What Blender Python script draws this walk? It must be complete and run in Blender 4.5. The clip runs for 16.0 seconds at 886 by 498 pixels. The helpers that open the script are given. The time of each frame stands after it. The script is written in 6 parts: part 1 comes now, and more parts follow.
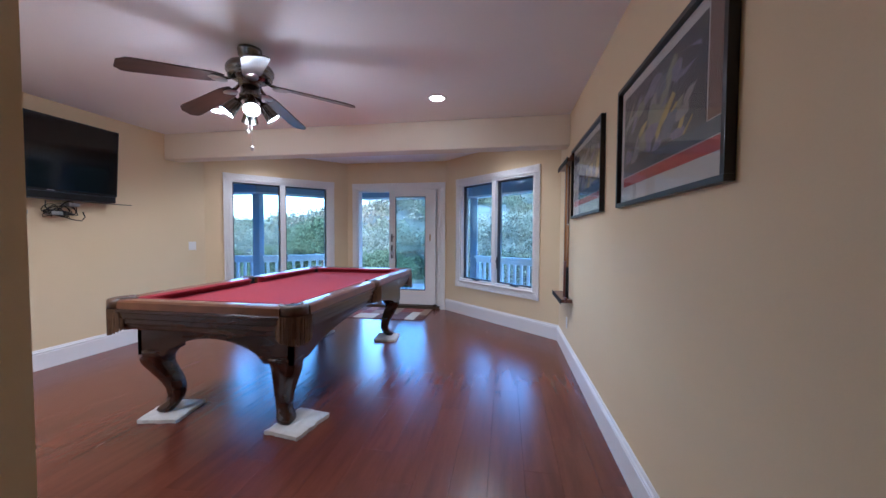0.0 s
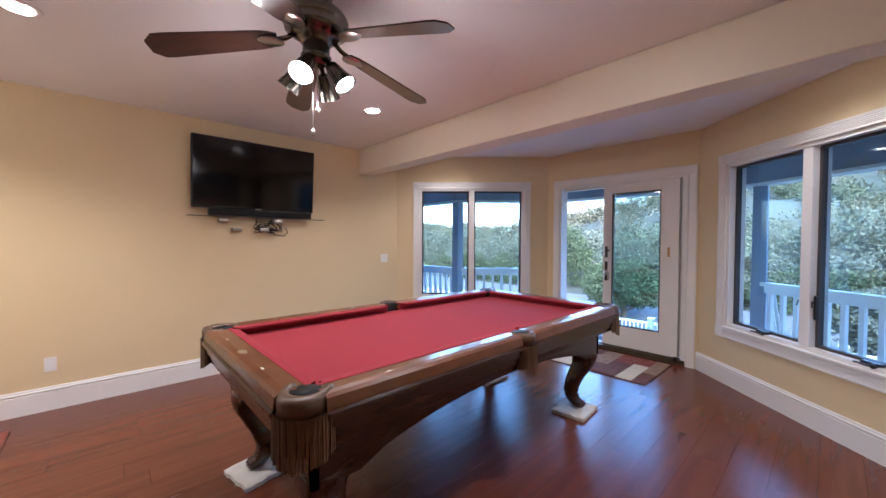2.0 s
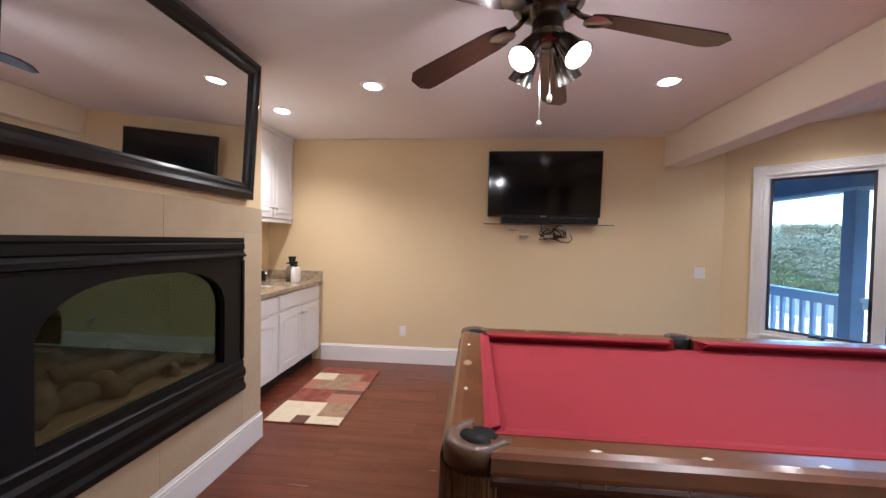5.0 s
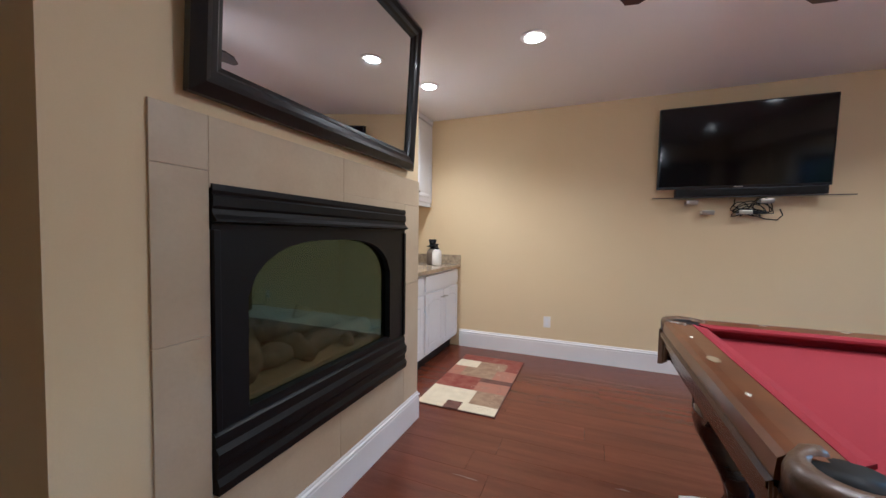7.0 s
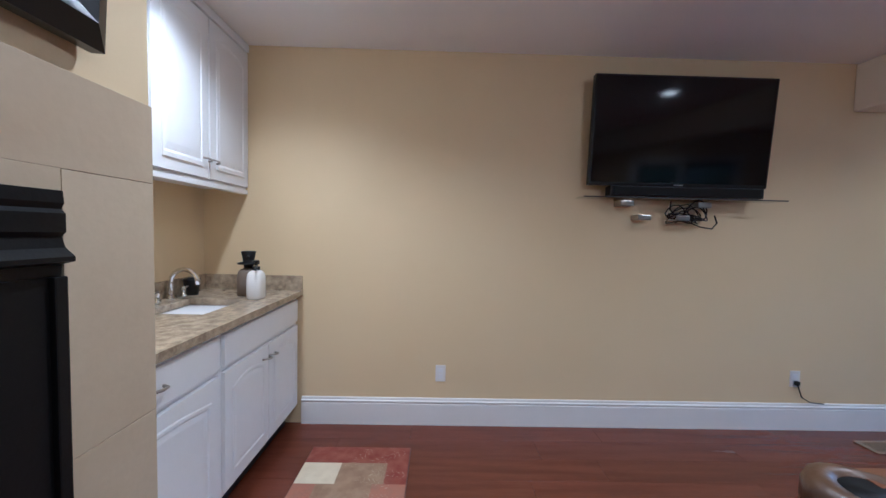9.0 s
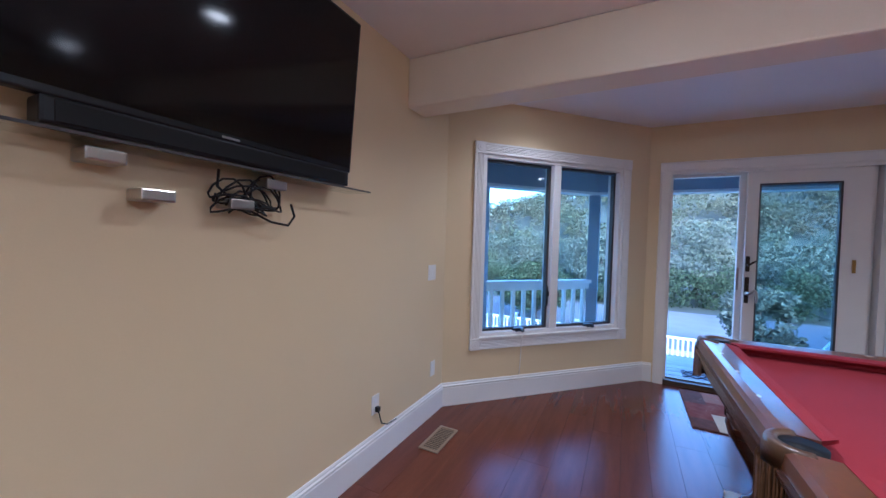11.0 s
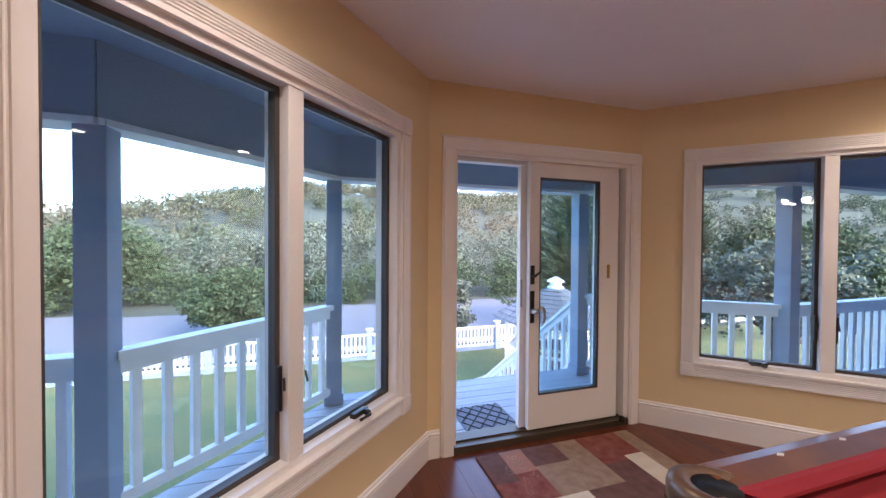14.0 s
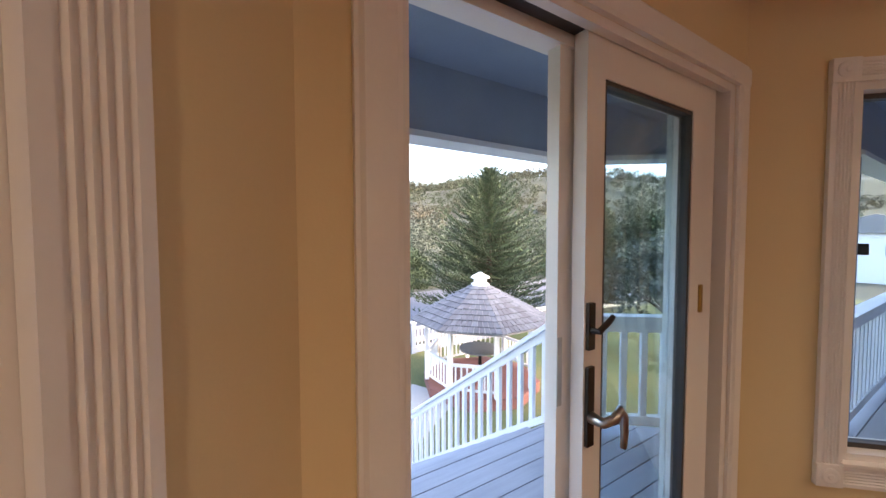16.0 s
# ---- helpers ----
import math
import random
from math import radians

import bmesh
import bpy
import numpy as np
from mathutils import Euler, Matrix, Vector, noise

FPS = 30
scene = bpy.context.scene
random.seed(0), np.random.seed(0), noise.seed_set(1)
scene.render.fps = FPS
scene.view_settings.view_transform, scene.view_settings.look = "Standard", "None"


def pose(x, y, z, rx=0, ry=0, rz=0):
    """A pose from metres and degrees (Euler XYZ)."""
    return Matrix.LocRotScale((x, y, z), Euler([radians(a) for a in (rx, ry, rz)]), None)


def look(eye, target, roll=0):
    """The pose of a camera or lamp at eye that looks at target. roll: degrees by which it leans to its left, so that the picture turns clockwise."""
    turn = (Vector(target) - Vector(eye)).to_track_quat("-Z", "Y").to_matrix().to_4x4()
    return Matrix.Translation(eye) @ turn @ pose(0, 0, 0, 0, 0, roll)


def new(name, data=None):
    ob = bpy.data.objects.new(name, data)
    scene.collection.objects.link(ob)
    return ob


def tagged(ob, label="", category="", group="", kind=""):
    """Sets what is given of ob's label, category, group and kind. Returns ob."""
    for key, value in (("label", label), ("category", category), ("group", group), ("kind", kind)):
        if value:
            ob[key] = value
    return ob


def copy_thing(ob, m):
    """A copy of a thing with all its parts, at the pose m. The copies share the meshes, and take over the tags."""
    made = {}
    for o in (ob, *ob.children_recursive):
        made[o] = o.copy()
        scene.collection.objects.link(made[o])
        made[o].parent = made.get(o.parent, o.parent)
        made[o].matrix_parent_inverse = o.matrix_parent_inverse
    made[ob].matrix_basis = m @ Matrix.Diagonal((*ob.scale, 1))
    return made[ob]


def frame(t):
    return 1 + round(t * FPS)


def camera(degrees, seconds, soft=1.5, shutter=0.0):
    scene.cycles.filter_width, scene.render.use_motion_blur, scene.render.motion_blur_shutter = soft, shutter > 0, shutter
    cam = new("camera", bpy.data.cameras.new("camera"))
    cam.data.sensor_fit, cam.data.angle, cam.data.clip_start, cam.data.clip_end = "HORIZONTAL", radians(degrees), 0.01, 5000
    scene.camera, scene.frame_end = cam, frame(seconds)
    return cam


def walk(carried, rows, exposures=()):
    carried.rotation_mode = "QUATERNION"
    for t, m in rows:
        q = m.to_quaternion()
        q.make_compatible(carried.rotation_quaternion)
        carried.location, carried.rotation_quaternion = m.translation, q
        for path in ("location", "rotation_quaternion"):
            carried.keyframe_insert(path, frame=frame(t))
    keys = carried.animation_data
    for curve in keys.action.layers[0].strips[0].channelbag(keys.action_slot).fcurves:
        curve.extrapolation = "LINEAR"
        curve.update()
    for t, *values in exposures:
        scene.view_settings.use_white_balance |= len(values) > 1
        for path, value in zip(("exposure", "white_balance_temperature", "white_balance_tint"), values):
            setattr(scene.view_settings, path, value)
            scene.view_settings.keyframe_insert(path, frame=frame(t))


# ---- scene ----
cam = camera(101.6, 16.0)
PATH = [
    (0, (0.137, -0.097, 1.255), (-0.204, 1.873, 1.179), 0.3),
    (0.5, (0.141, 0.374, 1.259), (-0.396, 2.3, 1.193), 0.2),
    (1, (0.142, 0.766, 1.279), (-0.671, 2.592, 1.22), 0.1),
    (1.5, (0.12, 1.103, 1.328), (-1.032, 2.737, 1.272), 0.2),
    (2, (0.08, 1.42, 1.342), (-1.381, 2.785, 1.293), 0.2),
    (2.5, (-0.018, 1.737, 1.352), (-1.667, 2.868, 1.308), 0.2),
    (3, (-0.105, 1.996, 1.389), (-1.886, 2.904, 1.343), 0.4),
    (3.5, (-0.131, 2.088, 1.415), (-2.07, 2.576, 1.366), 0.7),
    (4, (-0.13, 2.074, 1.42), (-2.117, 2.293, 1.375), 0.8),
    (4.5, (-0.112, 1.997, 1.415), (-2.111, 2.0, 1.367), 1.0),
    (5, (-0.11, 1.899, 1.381), (-2.102, 1.717, 1.334), 1.1),
    (5.2, (-0.113, 1.852, 1.361), (-2.097, 1.605, 1.312), 1.1),
    (7.3, (-0.435, 1.413, 1.223), (-2.275, 0.634, 1.139), 0.7),
    (7.5, (-0.569, 1.356, 1.239), (-2.409, 0.577, 1.153), 0.7),
    (8, (-0.925, 1.202, 1.27), (-2.795, 0.498, 1.174), 0.6),
    (8.5, (-1.28, 1.075, 1.318), (-3.247, 0.729, 1.217), 1.1),
    (9, (-1.684, 1.041, 1.32), (-3.682, 1.075, 1.225), 1.3),
    (9.5, (-2.035, 1.112, 1.312), (-3.961, 1.646, 1.236), 1.5),
    (10, (-2.286, 1.274, 1.329), (-3.893, 2.462, 1.276), 1.4),
    (10.2, (-2.398, 1.384, 1.333), (-3.86, 2.747, 1.278), 1.5),
    (12.3, (-3.235, 2.532, 1.368), (-3.406, 4.525, 1.342), 0.9),
    (12.5, (-3.246, 2.629, 1.385), (-3.311, 4.628, 1.36), 0.8),
    (13, (-3.286, 2.896, 1.443), (-3.046, 4.882, 1.414), 0.6),
    (13.5, (-3.324, 3.242, 1.421), (-2.874, 5.19, 1.399), 0.6),
    (14, (-3.285, 3.685, 1.431), (-2.689, 5.594, 1.399), 0.4),
    (14.5, (-3.222, 4.118, 1.43), (-2.495, 5.98, 1.386), 0.5),
    (15, (-3.109, 4.551, 1.44), (-2.222, 6.343, 1.391), 0.4),
    (15.5, (-2.936, 4.977, 1.461), (-1.946, 6.714, 1.397), 0.2),
    (16, (-2.773, 5.39, 1.472), (-1.71, 7.082, 1.388), -0.1),
]
EXPOSURES = [(0.0, 3.55, 4200, 11), (2.0, 3.58, 4800, 14), (5.0, 3.45, 4800, 13), (8.0, 3.2, 4200, 5), (10.0, 3.0, 4000, 9), (12.5, 3.55, 4850, 18), (14.0, 3.5, 5750, 21), (16.0, 3.27, 6850, 20)]
walk(cam, [(t, look(eye, target, roll)) for t, eye, target, roll in PATH], EXPOSURES)

# ---- world and light ----
world = bpy.data.worlds.new("world")
scene.world = world
world.use_nodes = True
wn = world.node_tree
sky = wn.nodes.new("ShaderNodeTexSky")
sky.sky_type, sky.sun_disc = "NISHITA", False
sky.sun_elevation, sky.sun_rotation = radians(24), radians(150)
sky.air_density, sky.dust_density, sky.ozone_density = 1.0, 2.5, 1.0
wn.links.new(sky.outputs[0], wn.nodes["Background"].inputs[0])
wn.nodes["Background"].inputs[1].default_value = 0.15

SUN_DIR = (math.sin(radians(150)), math.cos(radians(150)), math.tan(radians(24)))
sun = new("sun", bpy.data.lights.new("sun", "SUN"))
sun.data.energy, sun.data.angle, sun.data.color = 0.5, radians(30), (1.0, 0.93, 0.86)
sun.matrix_world = look(SUN_DIR, (0, 0, 0))

WARM = (1.0, 0.80, 0.58)
CEIL = 2.52
CANS = [(-0.50, 3.22), (-2.76, 1.11), (-3.23, 0.14), (-2.78, 3.21), (-3.25, 4.63), (-0.15, 4.60)]
CAN_POWER = 2.5
BULB_POWER = 0.19
FLOOR_Z = -0.025


# ---- materials ----
def mat(name, base, rough=0.5, metal=0.0, second=None, scale=4.0, amount=0.5, fine=0.0, fine_scale=90.0, bump=0.0,
        stretch=(1, 1, 1), coat=0.0, vary=0.0, island=False, sheen=0.0, rough_vary=0.0, spec=0.5):
    """A surface with broad stains, fine grain and relief, at a size in metres."""
    m = bpy.data.materials.new(name)
    m.use_nodes = True
    nt = m.node_tree
    n, l = nt.nodes, nt.links
    bs = n["Principled BSDF"]
    bs.inputs["Roughness"].default_value, bs.inputs["Metallic"].default_value = rough, metal
    bs.inputs["Coat Weight"].default_value, bs.inputs["Coat Roughness"].default_value = coat, 0.12
    bs.inputs["Sheen Weight"].default_value = sheen
    bs.inputs["Specular IOR Level"].default_value = spec
    tc = n.new("ShaderNodeTexCoord")
    mp = n.new("ShaderNodeMapping")
    mp.inputs["Scale"].default_value = stretch
    l.new(tc.outputs["Object"], mp.inputs["Vector"])
    broad = n.new("ShaderNodeTexNoise")
    broad.inputs["Scale"].default_value, broad.inputs["Detail"].default_value = scale, 5
    grain = n.new("ShaderNodeTexNoise")
    grain.inputs["Scale"].default_value, grain.inputs["Detail"].default_value = fine_scale, 4
    if vary:
        info = n.new("ShaderNodeNewGeometry" if island else "ShaderNodeObjectInfo")
        rnd = info.outputs["Random Per Island" if island else "Random"]
        shift = n.new("ShaderNodeVectorMath")
        shift.operation = "MULTIPLY_ADD"
        l.new(rnd, shift.inputs[0])
        shift.inputs[1].default_value = (13.0, 7.0, 5.0)
        l.new(mp.outputs[0], shift.inputs[2])
        vec = shift.outputs[0]
    else:
        vec = mp.outputs[0]
    l.new(vec, broad.inputs["Vector"]), l.new(vec, grain.inputs["Vector"])
    mix = n.new("ShaderNodeMix")
    mix.data_type = "RGBA"
    ramp = n.new("ShaderNodeMapRange")
    ramp.inputs[1].default_value, ramp.inputs[2].default_value = 0.35, 0.68
    ramp.inputs[4].default_value = amount
    l.new(broad.outputs[0], ramp.inputs[0]), l.new(ramp.outputs[0], mix.inputs[0])
    mix.inputs[6].default_value = (*base, 1)
    mix.inputs[7].default_value = (*(second or [c * 0.86 for c in base]), 1)
    hsv = n.new("ShaderNodeHueSaturation")
    l.new(mix.outputs[2], hsv.inputs["Color"])
    value = n.new("ShaderNodeMath")
    value.operation = "MULTIPLY_ADD"
    l.new(grain.outputs[0], value.inputs[0])
    value.inputs[1].default_value, value.inputs[2].default_value = 2 * fine, 1 - fine
    out = value.outputs[0]
    if vary:
        more = n.new("ShaderNodeMath")
        more.operation = "MULTIPLY_ADD"
        l.new(rnd, more.inputs[0])
        more.inputs[1].default_value, more.inputs[2].default_value = 2 * vary, 1 - vary
        both = n.new("ShaderNodeMath")
        both.operation = "MULTIPLY"
        l.new(out, both.inputs[0]), l.new(more.outputs[0], both.inputs[1])
        out = both.outputs[0]
    l.new(out, hsv.inputs["Value"])
    l.new(hsv.outputs[0], bs.inputs["Base Color"])
    if rough_vary:
        rr = n.new("ShaderNodeMapRange")
        rr.inputs[3].default_value, rr.inputs[4].default_value = rough - rough_vary, rough + rough_vary
        l.new(broad.outputs[0], rr.inputs[0]), l.new(rr.outputs[0], bs.inputs["Roughness"])
    if bump:
        b = n.new("ShaderNodeBump")
        b.inputs["Strength"].default_value, b.inputs["Distance"].default_value = bump, 0.004
        l.new(grain.outputs[0], b.inputs["Height"]), l.new(b.outputs[0], bs.inputs["Normal"])
    return m


def glow(name, colour, strength):
    m = bpy.data.materials.new(name)
    m.use_nodes = True
    bs = m.node_tree.nodes["Principled BSDF"]
    bs.inputs["Base Color"].default_value = (0.8, 0.8, 0.8, 1)
    bs.inputs["Emission Color"].default_value, bs.inputs["Emission Strength"].default_value = (*colour, 1), strength
    return m


def glass(name, tint=(1, 1, 1), rough=0.0, gloss=0.035, sheen=(0.8, 0.8, 0.8)):
    """A thin pane: clear straight through, with a mirror sheen."""
    m = bpy.data.materials.new(name)
    m.use_nodes = True
    n, l = m.node_tree.nodes, m.node_tree.links
    n.remove(n["Principled BSDF"])
    clear, shine, mix = n.new("ShaderNodeBsdfTransparent"), n.new("ShaderNodeBsdfGlossy"), n.new("ShaderNodeMixShader")
    facing, power, level = n.new("ShaderNodeLayerWeight"), n.new("ShaderNodeMath"), n.new("ShaderNodeMath")
    clear.inputs[0].default_value = (*tint, 1)
    shine.inputs["Roughness"].default_value = rough
    shine.inputs["Color"].default_value = (*sheen, 1)
    facing.inputs[0].default_value = 0.5
    power.operation, level.operation = "POWER", "MULTIPLY_ADD"
    power.inputs[1].default_value, level.inputs[1].default_value, level.inputs[2].default_value = 4.0, 0.6, gloss
    l.new(facing.outputs["Facing"], power.inputs[0]), l.new(power.outputs[0], level.inputs[0]), l.new(level.outputs[0], mix.inputs[0])
    l.new(clear.outputs[0], mix.inputs[1]), l.new(shine.outputs[0], mix.inputs[2])
    l.new(mix.outputs[0], n["Material Output"].inputs[0])
    return m


M_WALL = mat("wall_paint", (0.72, 0.57, 0.335), 0.6, second=(0.68, 0.53, 0.30), scale=1.3, amount=0.5, fine=0.02, fine_scale=160, bump=0.07)
M_CEIL = mat("ceiling_paint", (0.86, 0.83, 0.82), 0.7, scale=1.0, amount=0.25, fine=0.02, fine_scale=120, bump=0.1)
M_BEAM = mat("beam_paint", (0.80, 0.71, 0.56), 0.65, scale=1.0, amount=0.25, fine=0.02, fine_scale=120, bump=0.1)
M_WHITE = mat("white_trim_paint", (0.80, 0.77, 0.74), 0.35, scale=5, amount=0.2, fine=0.015, bump=0.08)
M_CAB = mat("cabinet_paint", (0.80, 0.79, 0.80), 0.38, scale=6, amount=0.2, fine=0.02, bump=0.1)
M_FLOOR = mat("plank_wood", (0.135, 0.038, 0.018), 0.25, second=(0.09, 0.022, 0.011), scale=3.0, amount=0.7, fine=0.16, fine_scale=40,
              bump=0.07, stretch=(6, 0.5, 1), vary=0.07, rough_vary=0.05)
M_SUB = mat("dark_subfloor", (0.03, 0.012, 0.008), 0.7)
M_WOOD = mat("table_wood", (0.048, 0.018, 0.009), 0.24, second=(0.022, 0.008, 0.005), scale=5, amount=0.8, fine=0.15, fine_scale=30,
             stretch=(1, 1, 4), coat=0.25, bump=0.05)
M_RAIL = mat("rail_wood", (0.15, 0.053, 0.016), 0.3, second=(0.085, 0.027, 0.009), scale=6, amount=0.8, fine=0.15, fine_scale=25, coat=0.35)
M_CLOTH = mat("red_cloth", (0.25, 0.012, 0.020), 0.95, second=(0.22, 0.010, 0.017), scale=2.5, amount=0.5, fine=0.05, fine_scale=300, bump=0.2)
M_LEATHER = mat("brown_leather", (0.105, 0.055, 0.024), 0.4, second=(0.055, 0.027, 0.012), scale=14, amount=0.8, fine=0.12, bump=0.3, coat=0.2)
M_FRINGE = mat("leather_fringe", (0.17, 0.088, 0.036), 0.55, second=(0.095, 0.046, 0.018), scale=30, amount=0.8, fine=0.15, bump=0.3)
M_FRINGE_GAP = mat("fringe_gap_shade", (0.028, 0.014, 0.008), 0.6, scale=14, fine=0.1)
M_BLACK = mat("black_rubber", (0.008, 0.008, 0.008), 0.55, fine=0.1, spec=0.2)
M_PEARL = mat("pearl_inlay", (0.75, 0.70, 0.60), 0.25, scale=60)
M_TOWEL = mat("white_towel", (0.72, 0.69, 0.63), 0.95, second=(0.58, 0.54, 0.48), scale=18, amount=0.7, fine=0.1, fine_scale=220, bump=0.8, sheen=0.3)
M_TV = mat("tv_screen", (0.003, 0.003, 0.004), 0.09, scale=2, amount=0.2, spec=0.35)
M_PLASTIC = mat("black_plastic", (0.009, 0.009, 0.010), 0.4, fine=0.05, spec=0.3)
M_METAL = mat("brushed_nickel", (0.50, 0.47, 0.43), 0.28, 1.0, scale=20, fine=0.05)
M_PEWTER = mat("dark_pewter", (0.20, 0.19, 0.165), 0.26, 1.0, second=(0.12, 0.11, 0.09), scale=14, amount=0.7, fine=0.06)
M_CHROME = mat("chrome", (0.75, 0.75, 0.76), 0.08, 1.0, scale=8, amount=0.1)
M_BRONZE = mat("dark_bronze", (0.055, 0.045, 0.038), 0.32, 0.8, scale=25, fine=0.1)
M_BLADE = mat("blade_wood", (0.045, 0.020, 0.013), 0.3, second=(0.022, 0.010, 0.008), scale=5, amount=0.8, stretch=(1, 6, 1), fine=0.1, coat=0.3)
M_FRAME = mat("black_frame", (0.008, 0.007, 0.0065), 0.32, scale=10, fine=0.1, coat=0.12, spec=0.35)
M_MIRROR = mat("mirror_silver", (0.86, 0.87, 0.86), 0.012, 1.0, scale=1, amount=0.03)
M_STONE = mat("limestone_tile", (0.53, 0.43, 0.29), 0.42, second=(0.44, 0.33, 0.21), scale=4.5, amount=0.6, fine=0.05, fine_scale=60, bump=0.12, vary=0.05)
M_IRON = mat("black_iron", (0.007, 0.0065, 0.0065), 0.45, 0.0, scale=12, fine=0.1, bump=0.1, spec=0.22)
M_FIREBOX = mat("firebox_brick", (0.020, 0.026, 0.018), 0.7, scale=9, fine=0.2, bump=0.4)
M_LOG = mat("ceramic_log", (0.15, 0.12, 0.09), 0.9, second=(0.04, 0.03, 0.025), scale=9, amount=0.9, fine=0.2, fine_scale=50, bump=1.0)
M_SAND = mat("sand_bed", (0.25, 0.19, 0.12), 0.95, scale=20, fine=0.2, fine_scale=150, bump=0.8)
M_GRANITE = mat("granite", (0.46, 0.37, 0.25), 0.16, second=(0.20, 0.15, 0.10), scale=26, amount=0.8, fine=0.3, fine_scale=120)
M_STEEL = mat("sink_steel", (0.32, 0.31, 0.30), 0.3, 1.0, scale=15)
M_PORCELAIN = mat("white_porcelain", (0.80, 0.78, 0.75), 0.25, scale=10, amount=0.1)
M_TAUPE = mat("taupe_stoneware", (0.17, 0.13, 0.095), 0.5, scale=20, fine=0.08)
M_GLASSPANE = glass("window_glass", (0.85, 0.91, 0.93))
M_FIREGLASS = glass("fire_glass", (0.62, 0.62, 0.52), 0.01, 0.13, (0.55, 0.74, 0.58))
M_PICGLASS = glass("picture_glass", (0.96, 0.97, 0.97), 0.0, 0.02)
M_LAMPGLASS = glass("clear_shelf_glass", (0.96, 0.98, 0.97), 0.0, 0.015)
M_SEAL = mat("dark_gasket", (0.05, 0.043, 0.04), 0.55, fine=0.05)
M_CAN = glow("lamp_disc", (1.0, 0.80, 0.56), 4.0)
M_BULB = glow("bulb_face", (1.0, 0.84, 0.62), 6.0)
M_MAT = mat("black_mat", (0.03, 0.032, 0.04), 0.9, fine=0.2, bump=0.6)
M_RED = mat("rug_red", (0.19, 0.036, 0.022), 0.95, second=(0.27, 0.10, 0.06), scale=16, amount=0.8, fine=0.2, fine_scale=200, bump=0.6)
M_TAN = mat("rug_tan", (0.33, 0.22, 0.13), 0.95, second=(0.22, 0.13, 0.075), scale=16, amount=0.8, fine=0.2, fine_scale=200, bump=0.6)
M_CREAM = mat("rug_cream", (0.66, 0.57, 0.40), 0.95, second=(0.55, 0.46, 0.31), scale=16, amount=0.6, fine=0.15, fine_scale=200, bump=0.6)
M_BROWN = mat("rug_brown", (0.105, 0.045, 0.03), 0.95, second=(0.17, 0.075, 0.05), scale=16, amount=0.8, fine=0.2, fine_scale=200, bump=0.6)
M_ROSE = mat("rug_rose", (0.36, 0.15, 0.09), 0.95, second=(0.28, 0.15, 0.10), scale=16, amount=0.8, fine=0.2, fine_scale=200, bump=0.6)
M_PAPER = mat("poster_paper", (0.70, 0.66, 0.62), 0.5, scale=3, amount=0.1)
M_INK = [mat("poster_" + k, c, 0.5, scale=18, amount=0.5, second=[v * 0.6 for v in c]) for k, c in (
    ("dark", (0.035, 0.040, 0.055)), ("slate", (0.13, 0.16, 0.22)), ("sage", (0.30, 0.30, 0.20)), ("yellow", (0.58, 0.44, 0.10)),
    ("grey", (0.34, 0.32, 0.32)), ("red", (0.50, 0.05, 0.035)), ("navy", (0.05, 0.08, 0.12)), ("brown", (0.20, 0.10, 0.06)), ("violet", (0.24, 0.22, 0.34)))]
M_CUE = mat("cue_maple", (0.45, 0.24, 0.09), 0.25, second=(0.33, 0.15, 0.05), scale=8, amount=0.8, stretch=(6, 6, 0.6), coat=0.4)
M_RACK = mat("rack_mahogany", (0.13, 0.040, 0.018), 0.3, second=(0.06, 0.018, 0.01), scale=7, amount=0.8, stretch=(5, 5, 0.7), coat=0.4)
# outdoors
M_PORCH = mat("porch_blue_paint", (0.28, 0.33, 0.42), 0.6, second=(0.23, 0.275, 0.36), scale=3, amount=0.6, fine=0.05, bump=0.2)
M_RAILW = mat("rail_white_paint", (0.78, 0.79, 0.81), 0.5, second=(0.66, 0.68, 0.71), scale=4, amount=0.5, fine=0.03, bump=0.1)
M_DECK = mat("deck_grey", (0.36, 0.38, 0.42), 0.55, second=(0.28, 0.30, 0.34), scale=5, amount=0.7, fine=0.08, stretch=(0.5, 5, 1), bump=0.2, vary=0.08)
M_SIDING = mat("siding_blue", (0.22, 0.27, 0.37), 0.6, scale=3, amount=0.5, fine=0.05, bump=0.2)
M_GRASS = mat("lawn_grass", (0.085, 0.115, 0.042), 0.95, second=(0.17, 0.15, 0.05), scale=0.7, amount=0.8, fine=0.3, fine_scale=12, bump=0.8)
M_ROAD = mat("asphalt", (0.15, 0.152, 0.165), 0.85, second=(0.12, 0.122, 0.132), scale=1.2, amount=0.6, fine=0.15, fine_scale=40, bump=0.4)
M_PATH = mat("concrete_path", (0.46, 0.44, 0.40), 0.85, scale=2, amount=0.6, fine=0.08, bump=0.3)
M_SHINGLE = mat("grey_shingle", (0.27, 0.27, 0.28), 0.85, second=(0.19, 0.185, 0.185), scale=5, amount=0.8, fine=0.15, bump=0.4, vary=0.14)
M_BARK = mat("bark", (0.10, 0.075, 0.055), 0.95, second=(0.06, 0.045, 0.034), scale=8, amount=0.8, fine=0.2, bump=1.0)
M_OAK = mat("oak_leaf", (0.056, 0.076, 0.042), 0.95, second=(0.042, 0.058, 0.032), scale=0.6, amount=0.8, vary=0.12, spec=0.05, island=True)
M_WILLOW = mat("grey_leaf", (0.105, 0.12, 0.096), 0.95, spec=0.05, second=(0.068, 0.086, 0.062), scale=0.3, amount=0.8, vary=0.12, island=True)
